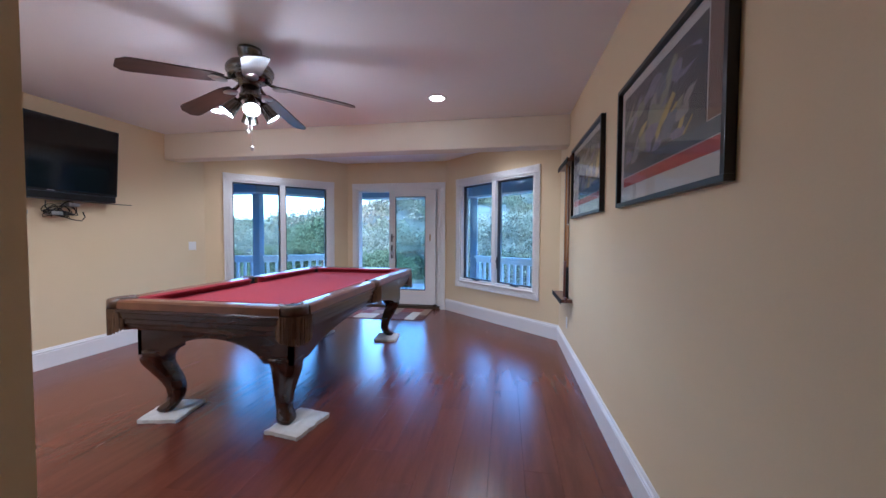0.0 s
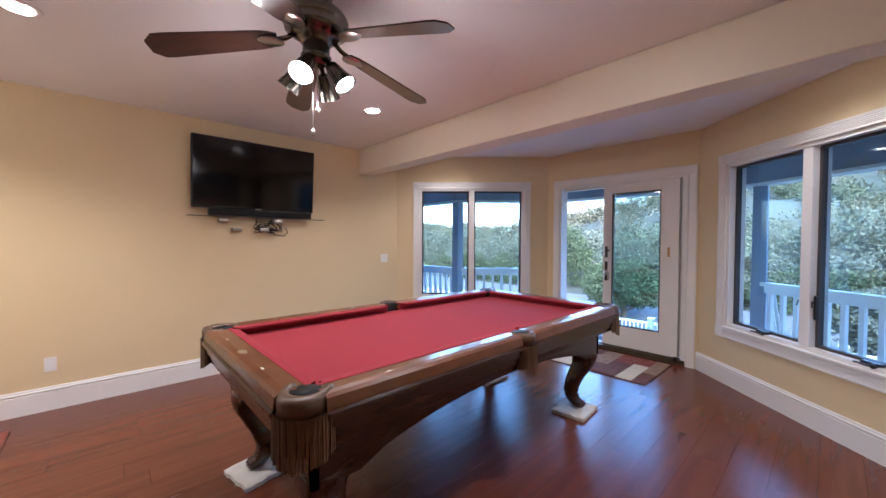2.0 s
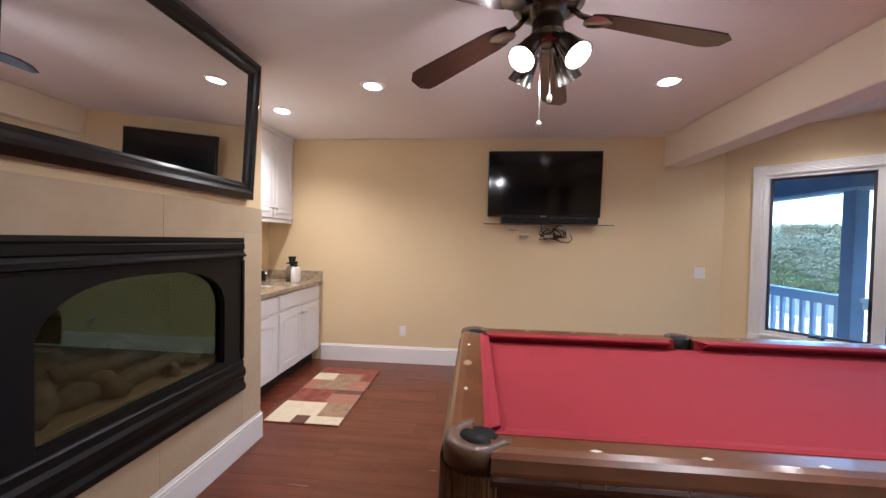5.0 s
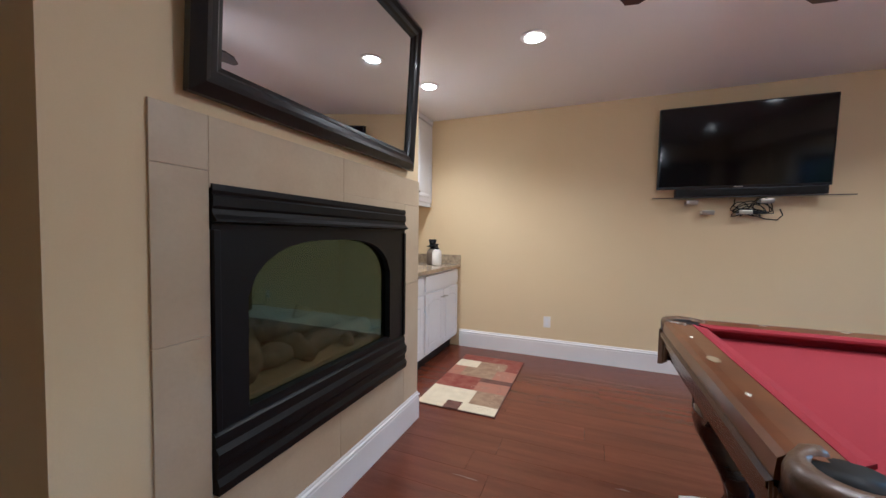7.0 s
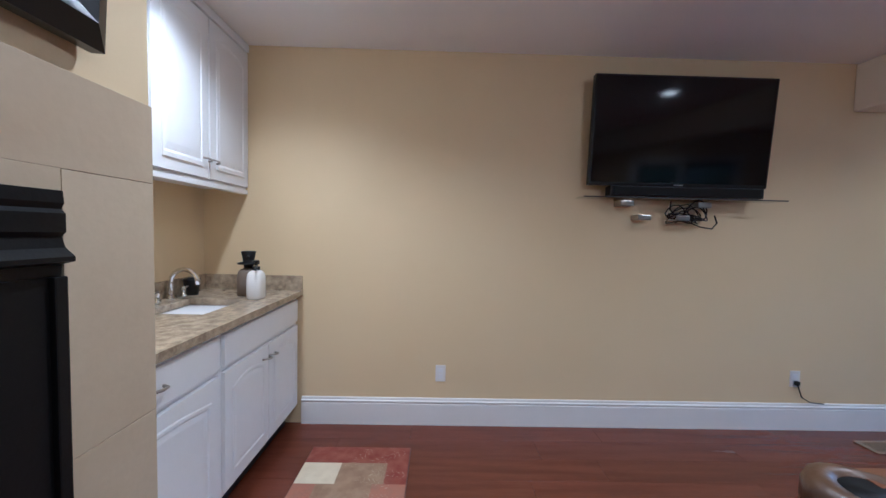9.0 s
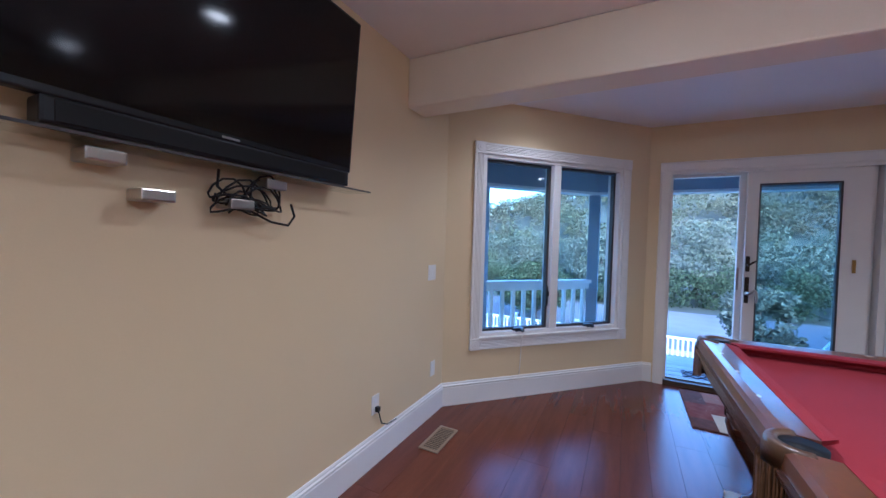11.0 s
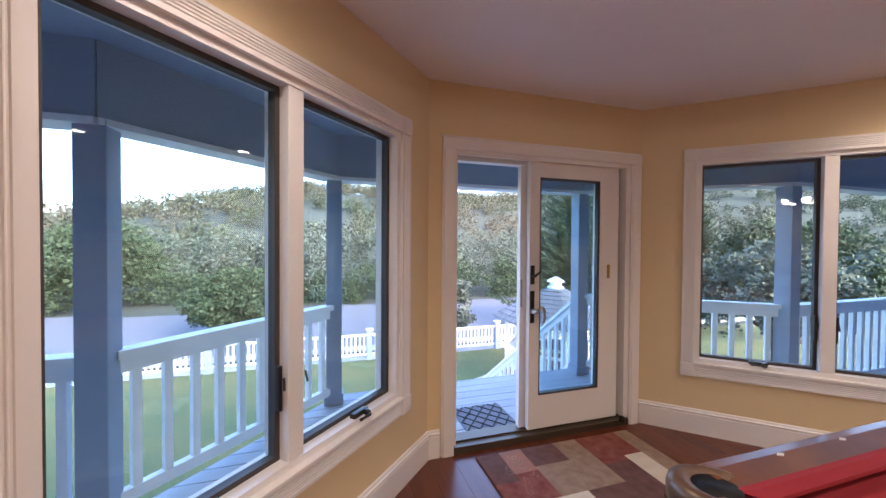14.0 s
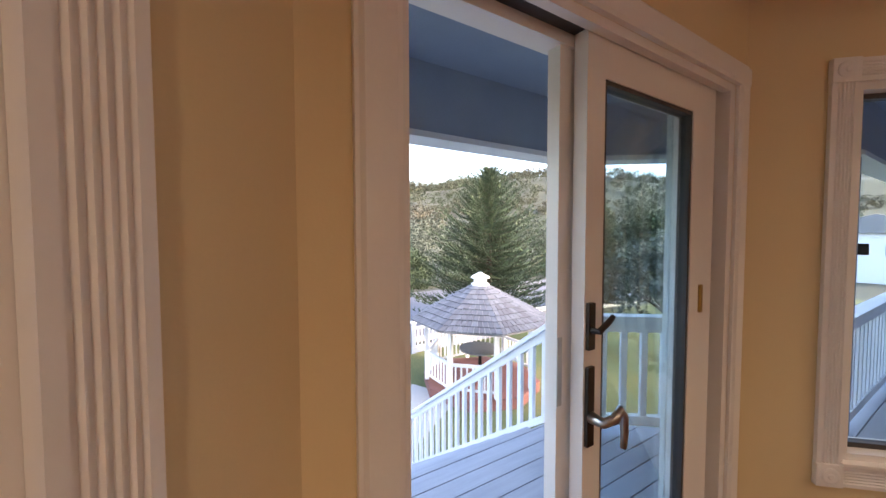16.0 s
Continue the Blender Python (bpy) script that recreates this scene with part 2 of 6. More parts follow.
M_HILL = mat("hill_leaf", (0.068, 0.088, 0.056), 0.95, spec=0.05, second=(0.088, 0.076, 0.056), scale=0.045, amount=0.95, vary=0.14, island=True)
M_PINE = mat("conifer_needle", (0.036, 0.062, 0.032), 0.7, second=(0.060, 0.085, 0.035), scale=0.8, amount=0.8, vary=0.4, island=True)
M_EARTH = mat("hill_earth", (0.052, 0.058, 0.040), 0.95, second=(0.044, 0.054, 0.036), scale=0.05, amount=0.9, fine=0.2, fine_scale=0.6)
M_DECKRED = mat("gazebo_floor_red", (0.22, 0.09, 0.07), 0.8, scale=3, fine=0.1)


# ---- helpers of this scene ----
def part(name, bm, material, parent=None, label="", smooth=False):
    me = bpy.data.meshes.new(name)
    bmesh.ops.recalc_face_normals(bm, faces=bm.faces)
    bm.to_mesh(me)
    bm.free()
    me.materials.append(material)
    if smooth:
        for p in me.polygons:
            p.use_smooth = True
    ob = new(name, me)
    if parent is not None:
        ob.parent = parent
    if label:
        tagged(ob, label)
    return ob


def thing(name, label, category, m=None, group="", kind=""):
    ob = new(name)
    ob.empty_display_size = 0.1
    if m is not None:
        ob.matrix_world = m
    return tagged(ob, label, category, group, kind)


def box(x0, x1, y0, y1, z0, z1, bevel=0.0, bm=None):
    bm = bm or bmesh.new()
    vs = [bm.verts.new((x, y, z)) for x in (x0, x1) for y in (y0, y1) for z in (z0, z1)]
    fs = [bm.faces.new([vs[i] for i in f]) for f in ((0, 1, 3, 2), (4, 6, 7, 5), (0, 4, 5, 1), (2, 3, 7, 6), (0, 2, 6, 4), (1, 5, 7, 3))]
    if bevel:
        es = list({e for f in fs for e in f.edges})
        bmesh.ops.bevel(bm, geom=es, offset=bevel, segments=2, affect="EDGES", profile=0.6)
    return bm


def prism(profile, length, bm=None, place=None):
    """A profile of (y, z) drawn along x from 0 to length."""
    bm = bm or bmesh.new()
    a = [bm.verts.new((0, y, z)) for y, z in profile]
    b = [bm.verts.new((length, y, z)) for y, z in profile]
    k = len(profile)
    for i in range(k):
        bm.faces.new((a[i], a[(i + 1) % k], b[(i + 1) % k], b[i]))
    bm.faces.new(a), bm.faces.new(b[::-1])
    if place is not None:
        bmesh.ops.transform(bm, matrix=place, verts=a + b)
    return bm


def lathe(profile, segs=20, bm=None, place=None, arc=None):
    """Rings of (radius, z) turned round z."""
    bm = bm or bmesh.new()
    rings = []
    for r, z in profile:
        rings.append([bm.verts.new((r * math.cos(2 * math.pi * i / segs), r * math.sin(2 * math.pi * i / segs), z)) for i in range(segs)])
    for a, b in zip(rings, rings[1:]):
        for i in range(segs):
            bm.faces.new((a[i], a[(i + 1) % segs], b[(i + 1) % segs], b[i]))
    bm.faces.new(rings[0]), bm.faces.new(rings[-1])
    if place is not None:
        bmesh.ops.transform(bm, matrix=place, verts=[v for r in rings for v in r])
    return bm


def tube(points, radius, segs=8, bm=None):
    """A round bar along points; radius one number or one for each point."""
    bm = bm or bmesh.new()
    pts = [Vector(p) for p in points]
    rad = radius if isinstance(radius, (list, tuple)) else [radius] * len(pts)
    rings, side = [], None
    for i, p in enumerate(pts):
        d = (pts[min(i + 1, len(pts) - 1)] - pts[max(i - 1, 0)]).normalized()
        if side is None:
            side = d.orthogonal().normalized()
        side = (side - d * side.dot(d)).normalized()
        up = d.cross(side)
        rings.append([bm.verts.new(p + rad[i] * (math.cos(2 * math.pi * j / segs) * side + math.sin(2 * math.pi * j / segs) * up)) for j in range(segs)])
    for a, b in zip(rings, rings[1:]):
        for j in range(segs):
            bm.faces.new((a[j], a[(j + 1) % segs], b[(j + 1) % segs], b[j]))
    bm.faces.new(rings[0]), bm.faces.new(rings[-1])
    return bm


def axis(x, y, z, u, w):
    """A pose whose x runs along u and whose y runs along w."""
    u, w = Vector(u).normalized(), Vector(w).normalized()
    n = u.cross(w)
    m = Matrix((u, w, n)).transposed().to_4x4()
    m.translation = (x, y, z)
    return m


def mesh_np(name, verts, faces, material, parent=None):
    me = bpy.data.meshes.new(name)
    me.from_pydata(verts, [], faces)
    me.materials.append(material)
    ob = new(name, me)
    if parent is not None:
        ob.parent = parent
    return ob


# ---- the room's shell ----
A, B, C, D = (-4.15, 4.47), (-2.66, 6.02), (-0.87, 6.02), (0.785, 4.453)
CORNERS = [(-2.49, 0.41), (-2.49, -0.53), (-4.15, -0.53), A, B, C, D, (0.785, -2.2), (-0.70, -2.2), (-0.70, 0.41)]
THICK = 0.16
# The wall across the hall's far end is unseen, added to close the shell.
NAMES = ["wall_bar_side", "wall_south", "wall_west", "wall_bay_west", "wall_north", "wall_bay_east", "wall_east", "wall_hall_end",
         "wall_hall", "wall_fireplace"]
LABELS = ["cream painted side wall of the bar niche", "cream painted wall behind the bar counter", "long cream painted wall behind the television",
          "cream painted angled bay wall with a window", "cream painted bay wall with the glass door", "cream painted angled bay wall with a window",
          "long cream painted wall with framed posters", "unseen cream painted wall added to close the hall", "yellow cream painted hall wall beside the fireplace",
          "cream painted chimney wall above the limestone surround"]
WIN_L = (0.234, 1.898, 0.423, 2.163)
WIN_R = (0.29, 1.98, 0.423, 2.163)
INSET = 0.085
OPEN = {3: (WIN_L[0] + INSET, WIN_L[1] - INSET, WIN_L[2] + 0.10, WIN_L[3] - INSET),
        4: (0.185, 1.685, -0.04, 2.07),
        5: (WIN_R[0] + INSET, WIN_R[1] - INSET, WIN_R[2] + 0.10, WIN_R[3] - INSET),
        9: (0.375, 1.575, 0.37, 1.34)}


def seg(i):
    p, q = Vector(CORNERS[i]), Vector(CORNERS[(i + 1) % len(CORNERS)])
    d = (q - p)
    return p, q, d.length, d.normalized(), Vector((-d.y, d.x)).normalized()


def outer(i, t):
    """How far the wall's outer edge runs past corner i, along segment i, for a mitre at depth t."""
    _, _, _, d0, n0 = seg(i - 1)
    _, _, _, d1, n1 = seg(i)
    p = Vector(CORNERS[i]) + (n0 + n1) * (t / (1 + n0.dot(n1)))
    return p


def wall_place(i):
    p, _, _, d, n = seg(i)
    return axis(p.x, p.y, 0, (d.x, d.y, 0), (n.x, n.y, 0))


for i in range(len(CORNERS)):
    p, q, length, d, n = seg(i)
    j = (i + 1) % len(CORNERS)
    m = wall_place(i)
    s0, s1 = (outer(i, THICK) - p).dot(d), (outer(j, THICK) - p).dot(d)
    us = [0, length]
    zs = [-0.15, CEIL + 0.12]
    hole = OPEN.get(i)
    if hole:
        us[1:1] = hole[:2]
        zs[1:1] = hole[2:]
    bm = bmesh.new()
    for a in range(len(us) - 1):
        for b in range(len(zs) - 1):
            if hole and a == 1 and b == 1:
                continue
            u0, u1 = us[a], us[a + 1]
            o0, o1 = (s0 if a == 0 else u0), (s1 if a == len(us) - 2 else u1)
            vs = [bm.verts.new(v) for z in (zs[b], zs[b + 1]) for v in ((u0, 0, z), (u1, 0, z), (o1, THICK, z), (o0, THICK, z))]
            for f in ((0, 1, 2, 3), (7, 6, 5, 4), (0, 4, 5, 1), (1, 5, 6, 2), (2, 6, 7, 3), (3, 7, 4, 0)):
                bm.faces.new([vs[k] for k in f])
    bmesh.ops.remove_doubles(bm, verts=bm.verts, dist=0.0001)
    seen = {}
    for f in list(bm.faces):
        seen.setdefault(tuple(round(c, 4) for c in f.calc_center_median()), []).append(f)
    bmesh.ops.delete(bm, geom=[f for fs in seen.values() if len(fs) > 1 for f in fs], context="FACES_ONLY")
    ob = tagged(part(NAMES[i], bm, M_WALL), LABELS[i], "wall", kind="structure")
    ob.matrix_world = m

bm = box(-4.4, 1.0, -2.5, 6.2, CEIL, CEIL + 0.15)
tagged(part("ceiling", bm, M_CEIL), "smooth matte off-white painted ceiling with recessed lamps", "ceiling", kind="structure")
# the dropped beam across the mouth of the bay
bm = box(-4.15, 0.785, 3.86, 4.07, 2.20, CEIL - 0.003, 0.012)
tagged(part("ceiling_beam", bm, M_BEAM), "pale cream painted dropped beam across the bay", "beam", kind="structure")

floor_slab = bmesh.new()
vs = [floor_slab.verts.new((x, y, -0.02)) for x, y in [(-4.15, -0.53), A, B, C, D, (0.785, -2.2), (-0.70, -2.2), (-0.70, 0.41), (-2.49, 0.41), (-2.49, -0.53)]]
f = floor_slab.faces.new(vs)
ext = bmesh.ops.extrude_face_region(floor_slab, geom=[f])
bmesh.ops.translate(floor_slab, verts=[v for v in ext["geom"] if isinstance(v, bmesh.types.BMVert)], vec=(0, 0, -0.15))
FLOOR = tagged(part("floor", floor_slab, M_SUB), "glossy dark reddish-brown wooden plank floor", "floor", kind="structure")
FLOOR.location.z = FLOOR_Z

BASE_H = 0.165
BASE_PROFILE = [(0, FLOOR_Z), (-0.016, FLOOR_Z), (-0.016, 0.122), (-0.012, 0.126), (-0.012, 0.131), (-0.018, 0.135), (-0.018, 0.143), (-0.010, 0.149), (-0.010, 0.156), (-0.006, BASE_H), (0, BASE_H)]


def baseboard(i, u0=None, u1=None):
    p, q, length, d, n = seg(i)
    j = (i + 1) % len(CORNERS)
    bm = bmesh.new()
    ends = []
    for side in (0, 1):
        ring = []
        for y, z in BASE_PROFILE:
            if side == 0:
                s = (outer(i, y) - p).dot(d) if u0 is None else u0
            else:
                s = (outer(j, y) - p).dot(d) if u1 is None else u1
            ring.append(bm.verts.new((s, y - 0.0005, z)))
        ends.append(ring)
    k = len(BASE_PROFILE)
    for a in range(k):
        bm.faces.new((ends[0][a], ends[0][(a + 1) % k], ends[1][(a + 1) % k], ends[1][a]))
    bm.faces.new(ends[0]), bm.faces.new(ends[1])
    ob = part("baseboard", bm, M_WHITE)
    ob.matrix_world = wall_place(i)
    tagged(ob, "tall white painted baseboard with a moulded top edge", "baseboard", kind="structure")


baseboard(2, u0=0.66)
baseboard(3)
baseboard(4, u1=0.085)
baseboard(5)
baseboard(6)
baseboard(7), baseboard(8), baseboard(9)
baseboard(0, u1=0.30)


# ---- windows ----
def fluted(width, thick=0.02):
    """Cross-section of a casing with five flutes, from 0 to width."""
    pr = [(0.0, 0.0), (0.0, thick)]
    lo, hi, k = width * 0.16, width * 0.84, 5
    step = (hi - lo) / k
    for a in range(k):
        x = lo + a * step
        pr += [(x, thick), (x + step * 0.25, thick - 0.005), (x + step * 0.6, thick - 0.005), (x + step * 0.85, thick)]
    return pr + [(width, thick), (width, 0.0)]


def casing(length, width=0.09):
    """A casing along x, its width along z, proud towards -y."""
    return prism([(-b, a) for a, b in fluted(width)], length)


def build_window(name, i, win, label):
    m = wall_place(i)
    w = thing(name, label, "window", m, kind="structure")
    u0, u1, z0, z1 = win
    cw = 0.09
    for zz, nm in ((z0, "casing"), (z1 - cw, "casing")):
        ob = part(nm, casing(u1 - u0 - 2 * cw, cw), M_WHITE, w, "fluted white casing")
        ob.matrix_local = Matrix.Translation((u0 + cw, -0.001, zz))
    for uu in (u0, u1 - cw):
        ob = part("casing", casing(z1 - z0 - 2 * cw, cw), M_WHITE, w, "fluted white casing")
        ob.matrix_local = axis(uu + cw, -0.001, z0 + cw, (0, 0, 1), (0, 1, 0))
    for uu in (u0, u1 - cw):
        for zz in (z0, z1 - cw):
            bm = box(uu - 0.003, uu + cw + 0.003, -0.027, -0.001, zz - 0.003, zz + cw + 0.003, 0.003)
            for r, h in ((0.034, 0.031), (0.024, 0.029), (0.012, 0.034)):
                lathe([(r, 0.0), (r, h), (r * 0.8, h + 0.002)], 18, bm, Matrix.Translation((uu + cw / 2, 0, zz + cw / 2)) @ Matrix.Rotation(radians(90), 4, "X"))
            part("rosette", bm, M_WHITE, w, "square corner block with a turned rosette")
    # frame lining the opening
    a0, a1, b0, b1 = OPEN[i]
    mid = (a0 + a1) / 2
    f = 0.035
    bm = box(a0, a1, 0.0, THICK - 0.01, b0, b0 + f)
    box(a0, a1, 0.0, THICK - 0.01, b1 - f, b1, bm=bm)
    box(a0, a0 + f, 0.0, THICK - 0.01, b0 + f, b1 - f, bm=bm)
    box(a1 - f, a1, 0.0, THICK - 0.01, b0 + f, b1 - f, bm=bm)
    part("window_frame", bm, M_WHITE, w)
    part("mullion", box(mid - 0.038, mid + 0.038, 0.004, THICK - 0.015, b0 + f, b1 - f, 0.004), M_WHITE, w, "white centre mullion")
    part("window_sill", box(a0 - 0.002, a1 + 0.002, -0.034, 0.05, b0 - 0.012, b0 + 0.006, 0.004), M_WHITE, w)
    for k, (s0, s1) in enumerate(((a0 + f, mid - 0.038), (mid + 0.038, a1 - f))):
        s = 0.021
        y0, y1 = 0.055, 0.095
        bm = box(s0, s1, y0, y1, b0 + f, b0 + f + s)
        box(s0, s1, y0, y1, b1 - f - s, b1 - f, bm=bm)
        box(s0, s0 + s, y0, y1, b0 + f + s, b1 - f - s, bm=bm)
        box(s1 - s, s1, y0, y1, b0 + f + s, b1 - f - s, bm=bm)
        sash = part("sash", bm, M_SEAL, w, "dark bronze casement sash")
        pane = part("pane", box(s0 + s, s1 - s, 0.072, 0.077, b0 + f + s, b1 - f - s), M_GLASSPANE, sash, "clear glass pane")
        pane.visible_shadow = False
        # crank operator on the sill
        cu = s0 + 0.36 if k == 0 else s1 - 0.30
        bm = box(cu - 0.055, cu + 0.055, 0.005, 0.04, b0 + f - 0.03, b0 + f + 0.022, 0.008)
        lathe([(0.017, 0), (0.017, 0.02), (0.011, 0.028)], 14, bm, Matrix.Translation((cu + 0.03, 0.008, b0 + f + 0.004)) @ Matrix.Rotation(radians(90), 4, "X"))
        crank = part("crank_operator", bm, M_BRONZE, w, "dark bronze crank operator")
        bm = tube([(cu + 0.03, -0.022, b0 + f + 0.004), (cu + 0.01, -0.038, b0 + f + 0.008), (cu - 0.03, -0.036, b0 + f + 0.01), (cu - 0.055, -0.03, b0 + f + 0.006)], [0.007, 0.007, 0.006, 0.008])
        part("crank_handle", bm, M_BRONZE, crank, smooth=True)
        lu = mid - 0.052 if k == 0 else mid + 0.052
        bm = box(lu - 0.008, lu + 0.008, 0.03, 0.056, b0 + 0.24, b0 + 0.42, 0.004)
        tube([(lu, 0.034, b0 + 0.36), (lu, 0.012, b0 + 0.375), (lu + (0.006 if k else -0.006), 0.004, b0 + 0.33)], 0.005, bm=bm)
        part("lock_lever", bm, M_BRONZE, w, "dark bronze sash lock lever")
    return w


build_window("window_1", 3, WIN_L, "two-light casement window with fluted white casing and dark sashes")
build_window("window_2", 5, WIN_R, "two-light casement window with fluted white casing and dark sashes")


# ---- the glass door ----
def build_door():
    m = wall_place(4)
    w = thing("door_1", "white sliding glass door standing half open in white casing", "door", m, kind="structure")
    u0, u1, _, z1 = OPEN[4]
    cw = 0.09
    # casing: plain with a bead, legs and head
    pr = [(-b, a) for a, b in ((0, 0), (0, 0.018), (0.012, 0.022), (0.074, 0.022), (0.082, 0.014), (0.09, 0.012), (0.09, 0))]
    ob = part("casing", prism(pr, u1 - u0 + 2 * cw), M_WHITE, w, "white door head casing")
    ob.matrix_local = Matrix.Translation((u0 - cw, -0.001, z1))
    for uu, flip in ((u0, 1), (u1 + cw, 1)):
        ob = part("casing", prism(pr, z1 - 0.001 - FLOOR_Z), M_WHITE, w, "white door side casing")
        ob.matrix_local = axis(uu, -0.001, FLOOR_Z, (0, 0, 1), (0, 1, 0))
    bm = box(u0, u0 + 0.022, 0.0, THICK, 0.03, z1)
    box(u1 - 0.045, u1, 0.0, THICK, 0.03, z1, bm=bm)
    box(u0 + 0.022, u1 - 0.045, 0.0, 0.03, z1 - 0.03, z1, bm=bm)
    box(u0 + 0.022, u1 - 0.045, 0.085, THICK, z1 - 0.05, z1, bm=bm)
    part("door_frame", bm, M_WHITE, w, "white painted door frame")
    part("track", box(u0 + 0.022, u1 - 0.045, 0.03, 0.085, z1 - 0.016, z1), M_SEAL, w, "dark head track")
    bm = box(u0, u1, -0.012, THICK + 0.02, -0.04, 0.022, 0.004)
    box(u0 + 0.022, u1 - 0.045, 0.052, 0.060, 0.022, 0.034, bm=bm)
    part("threshold", bm, mat("threshold_bronze", (0.10, 0.075, 0.05), 0.4, 0.5, fine=0.1), w, "worn bronze threshold with a track")
    # sliding leaf, pushed to the fixed side
    s0, s1, y0, y1, b0, b1 = 0.79, 1.60, 0.035, 0.08, 0.036, z1 - 0.018
    g0, g1, h0, h1 = 0.874, 1.420, 0.285, 1.93
    bm = box(s0, g0, y0, y1, b0, b1)
    box(g1, s1, y0, y1, b0, b1, bm=bm), box(g0, g1, y0, y1, b0, h0, bm=bm), box(g0, g1, y0, y1, h1, b1, bm=bm)
    leaf = part("door_leaf", bm, M_WHITE, w, "white painted sliding door leaf")
    e = 0.014
    bm = box(g0, g0 + e, y0 + 0.004, y1, h0, h1)
    box(g1 - e, g1, y0 + 0.004, y1, h0, h1, bm=bm), box(g0 + e, g1 - e, y0 + 0.004, y1, h0, h0 + e, bm=bm), box(g0 + e, g1 - e, y0 + 0.004, y1, h1 - e, h1, bm=bm)
    part("gasket", bm, M_SEAL, leaf, "dark glazing gasket")
    pane = part("pane", box(g0 + e, g1 - e, 0.055, 0.060, h0 + e, h1 - e), M_GLASSPANE, leaf, "clear glass pane")
    pane.visible_shadow = False
    # fixed outer leaf behind it
    f0, f1, y0, y1 = 0.745, 1.640, 0.095, 0.14
    bm = box(f0, f0 + 0.095, y0, y1, 0.03, z1 - 0.05)
    box(f1 - 0.2, f1, y0, y1, 0.03, z1 - 0.05, bm=bm), box(f0 + 0.095, f1 - 0.2, y0, y1, 0.03, 0.26, bm=bm), box(f0 + 0.095, f1 - 0.2, y0, y1, 1.95, z1 - 0.05, bm=bm)
    fixed = part("fixed_leaf", bm, M_WHITE, w, "white fixed outer glass leaf")
    pane = part("pane", box(f0 + 0.095, f1 - 0.2, 0.115, 0.12, 0.26, 1.95), M_GLASSPANE, fixed, "clear glass pane")
    pane.visible_shadow = False
    # hardware
    bm = box(0.797, 0.827, 0.022, 0.036, 1.13, 1.27, 0.003)
    tube([(0.812, 0.022, 1.19), (0.812, 0.0, 1.19), (0.845, -0.008, 1.215), (0.865, -0.008, 1.23)], [0.011, 0.010, 0.009, 0.008], bm=bm)
    part("thumb_latch", bm, M_BRONZE, leaf, "dark bronze thumb latch on a backplate")
    bm = box(0.796, 0.828, 0.022, 0.036, 0.84, 1.08, 0.004)
    part("backplate", bm, M_BRONZE, leaf, "dark bronze handle backplate")
    bm = tube([(0.812, 0.024, 0.93), (0.812, -0.02, 0.93), (0.83, -0.04, 0.945), (0.85, -0.046, 0.972), (0.866, -0.046, 0.95), (0.870, -0.046, 0.90), (0.866, -0.046, 0.855)],
              [0.018, 0.015, 0.014, 0.013, 0.012, 0.011, 0.009], 10)
    part("lever_handle", bm, M_METAL, leaf, "curved satin lever handle", smooth=True)
    part("strike_plate", box(0.745, 0.765, 0.0915, 0.096, 0.95, 1.16, 0.001), M_METAL, fixed, "steel strike plate")
    part("night_latch", box(1.492, 1.514, 0.026, 0.036, 1.16, 1.27, 0.003), mat("brass", (0.45, 0.30, 0.10), 0.3, 1.0, scale=20), leaf, "small brass latch plate")
    part("door_stop", lathe([(0.022, 0), (0.022, 0.03), (0.012, 0.04)], 12, place=Matrix.Translation((1.60, -0.03, 0.022))), M_BRONZE, w, "small round door stop")


build_door()


# ---- lamps ----
def recessed(x, y, power):
    lamp = thing("recessed_light", "lit round recessed ceiling light with a white trim ring", "ceiling light", Matrix.Translation((x, y, CEIL)), "recessed ceiling lights")
    bm = bmesh.new()
    lathe([(0.062, -0.001), (0.064, -0.007), (0.088, -0.006), (0.092, -0.001)], 28, bm)
    part("trim_ring", bm, M_WHITE, lamp, "white trim ring", smooth=True)
    part("lamp_disc", lathe([(0.060, -0.0085), (0.050, -0.012), (0.02, -0.014)], 24), M_CAN, lamp, "glowing frosted lamp face")
    spot = new("recessed_lamp", bpy.data.lights.new("recessed_lamp", "SPOT"))
    spot.data.energy, spot.data.color, spot.data.spot_size, spot.data.spot_blend, spot.data.shadow_soft_size = power * 4, WARM, radians(140), 0.9, 0.055
    spot.location = (x, y, CEIL - 0.03)


for x, y in CANS:
    recessed(x, y, CAN_POWER * (0.5 if y > 4 else 1.0))


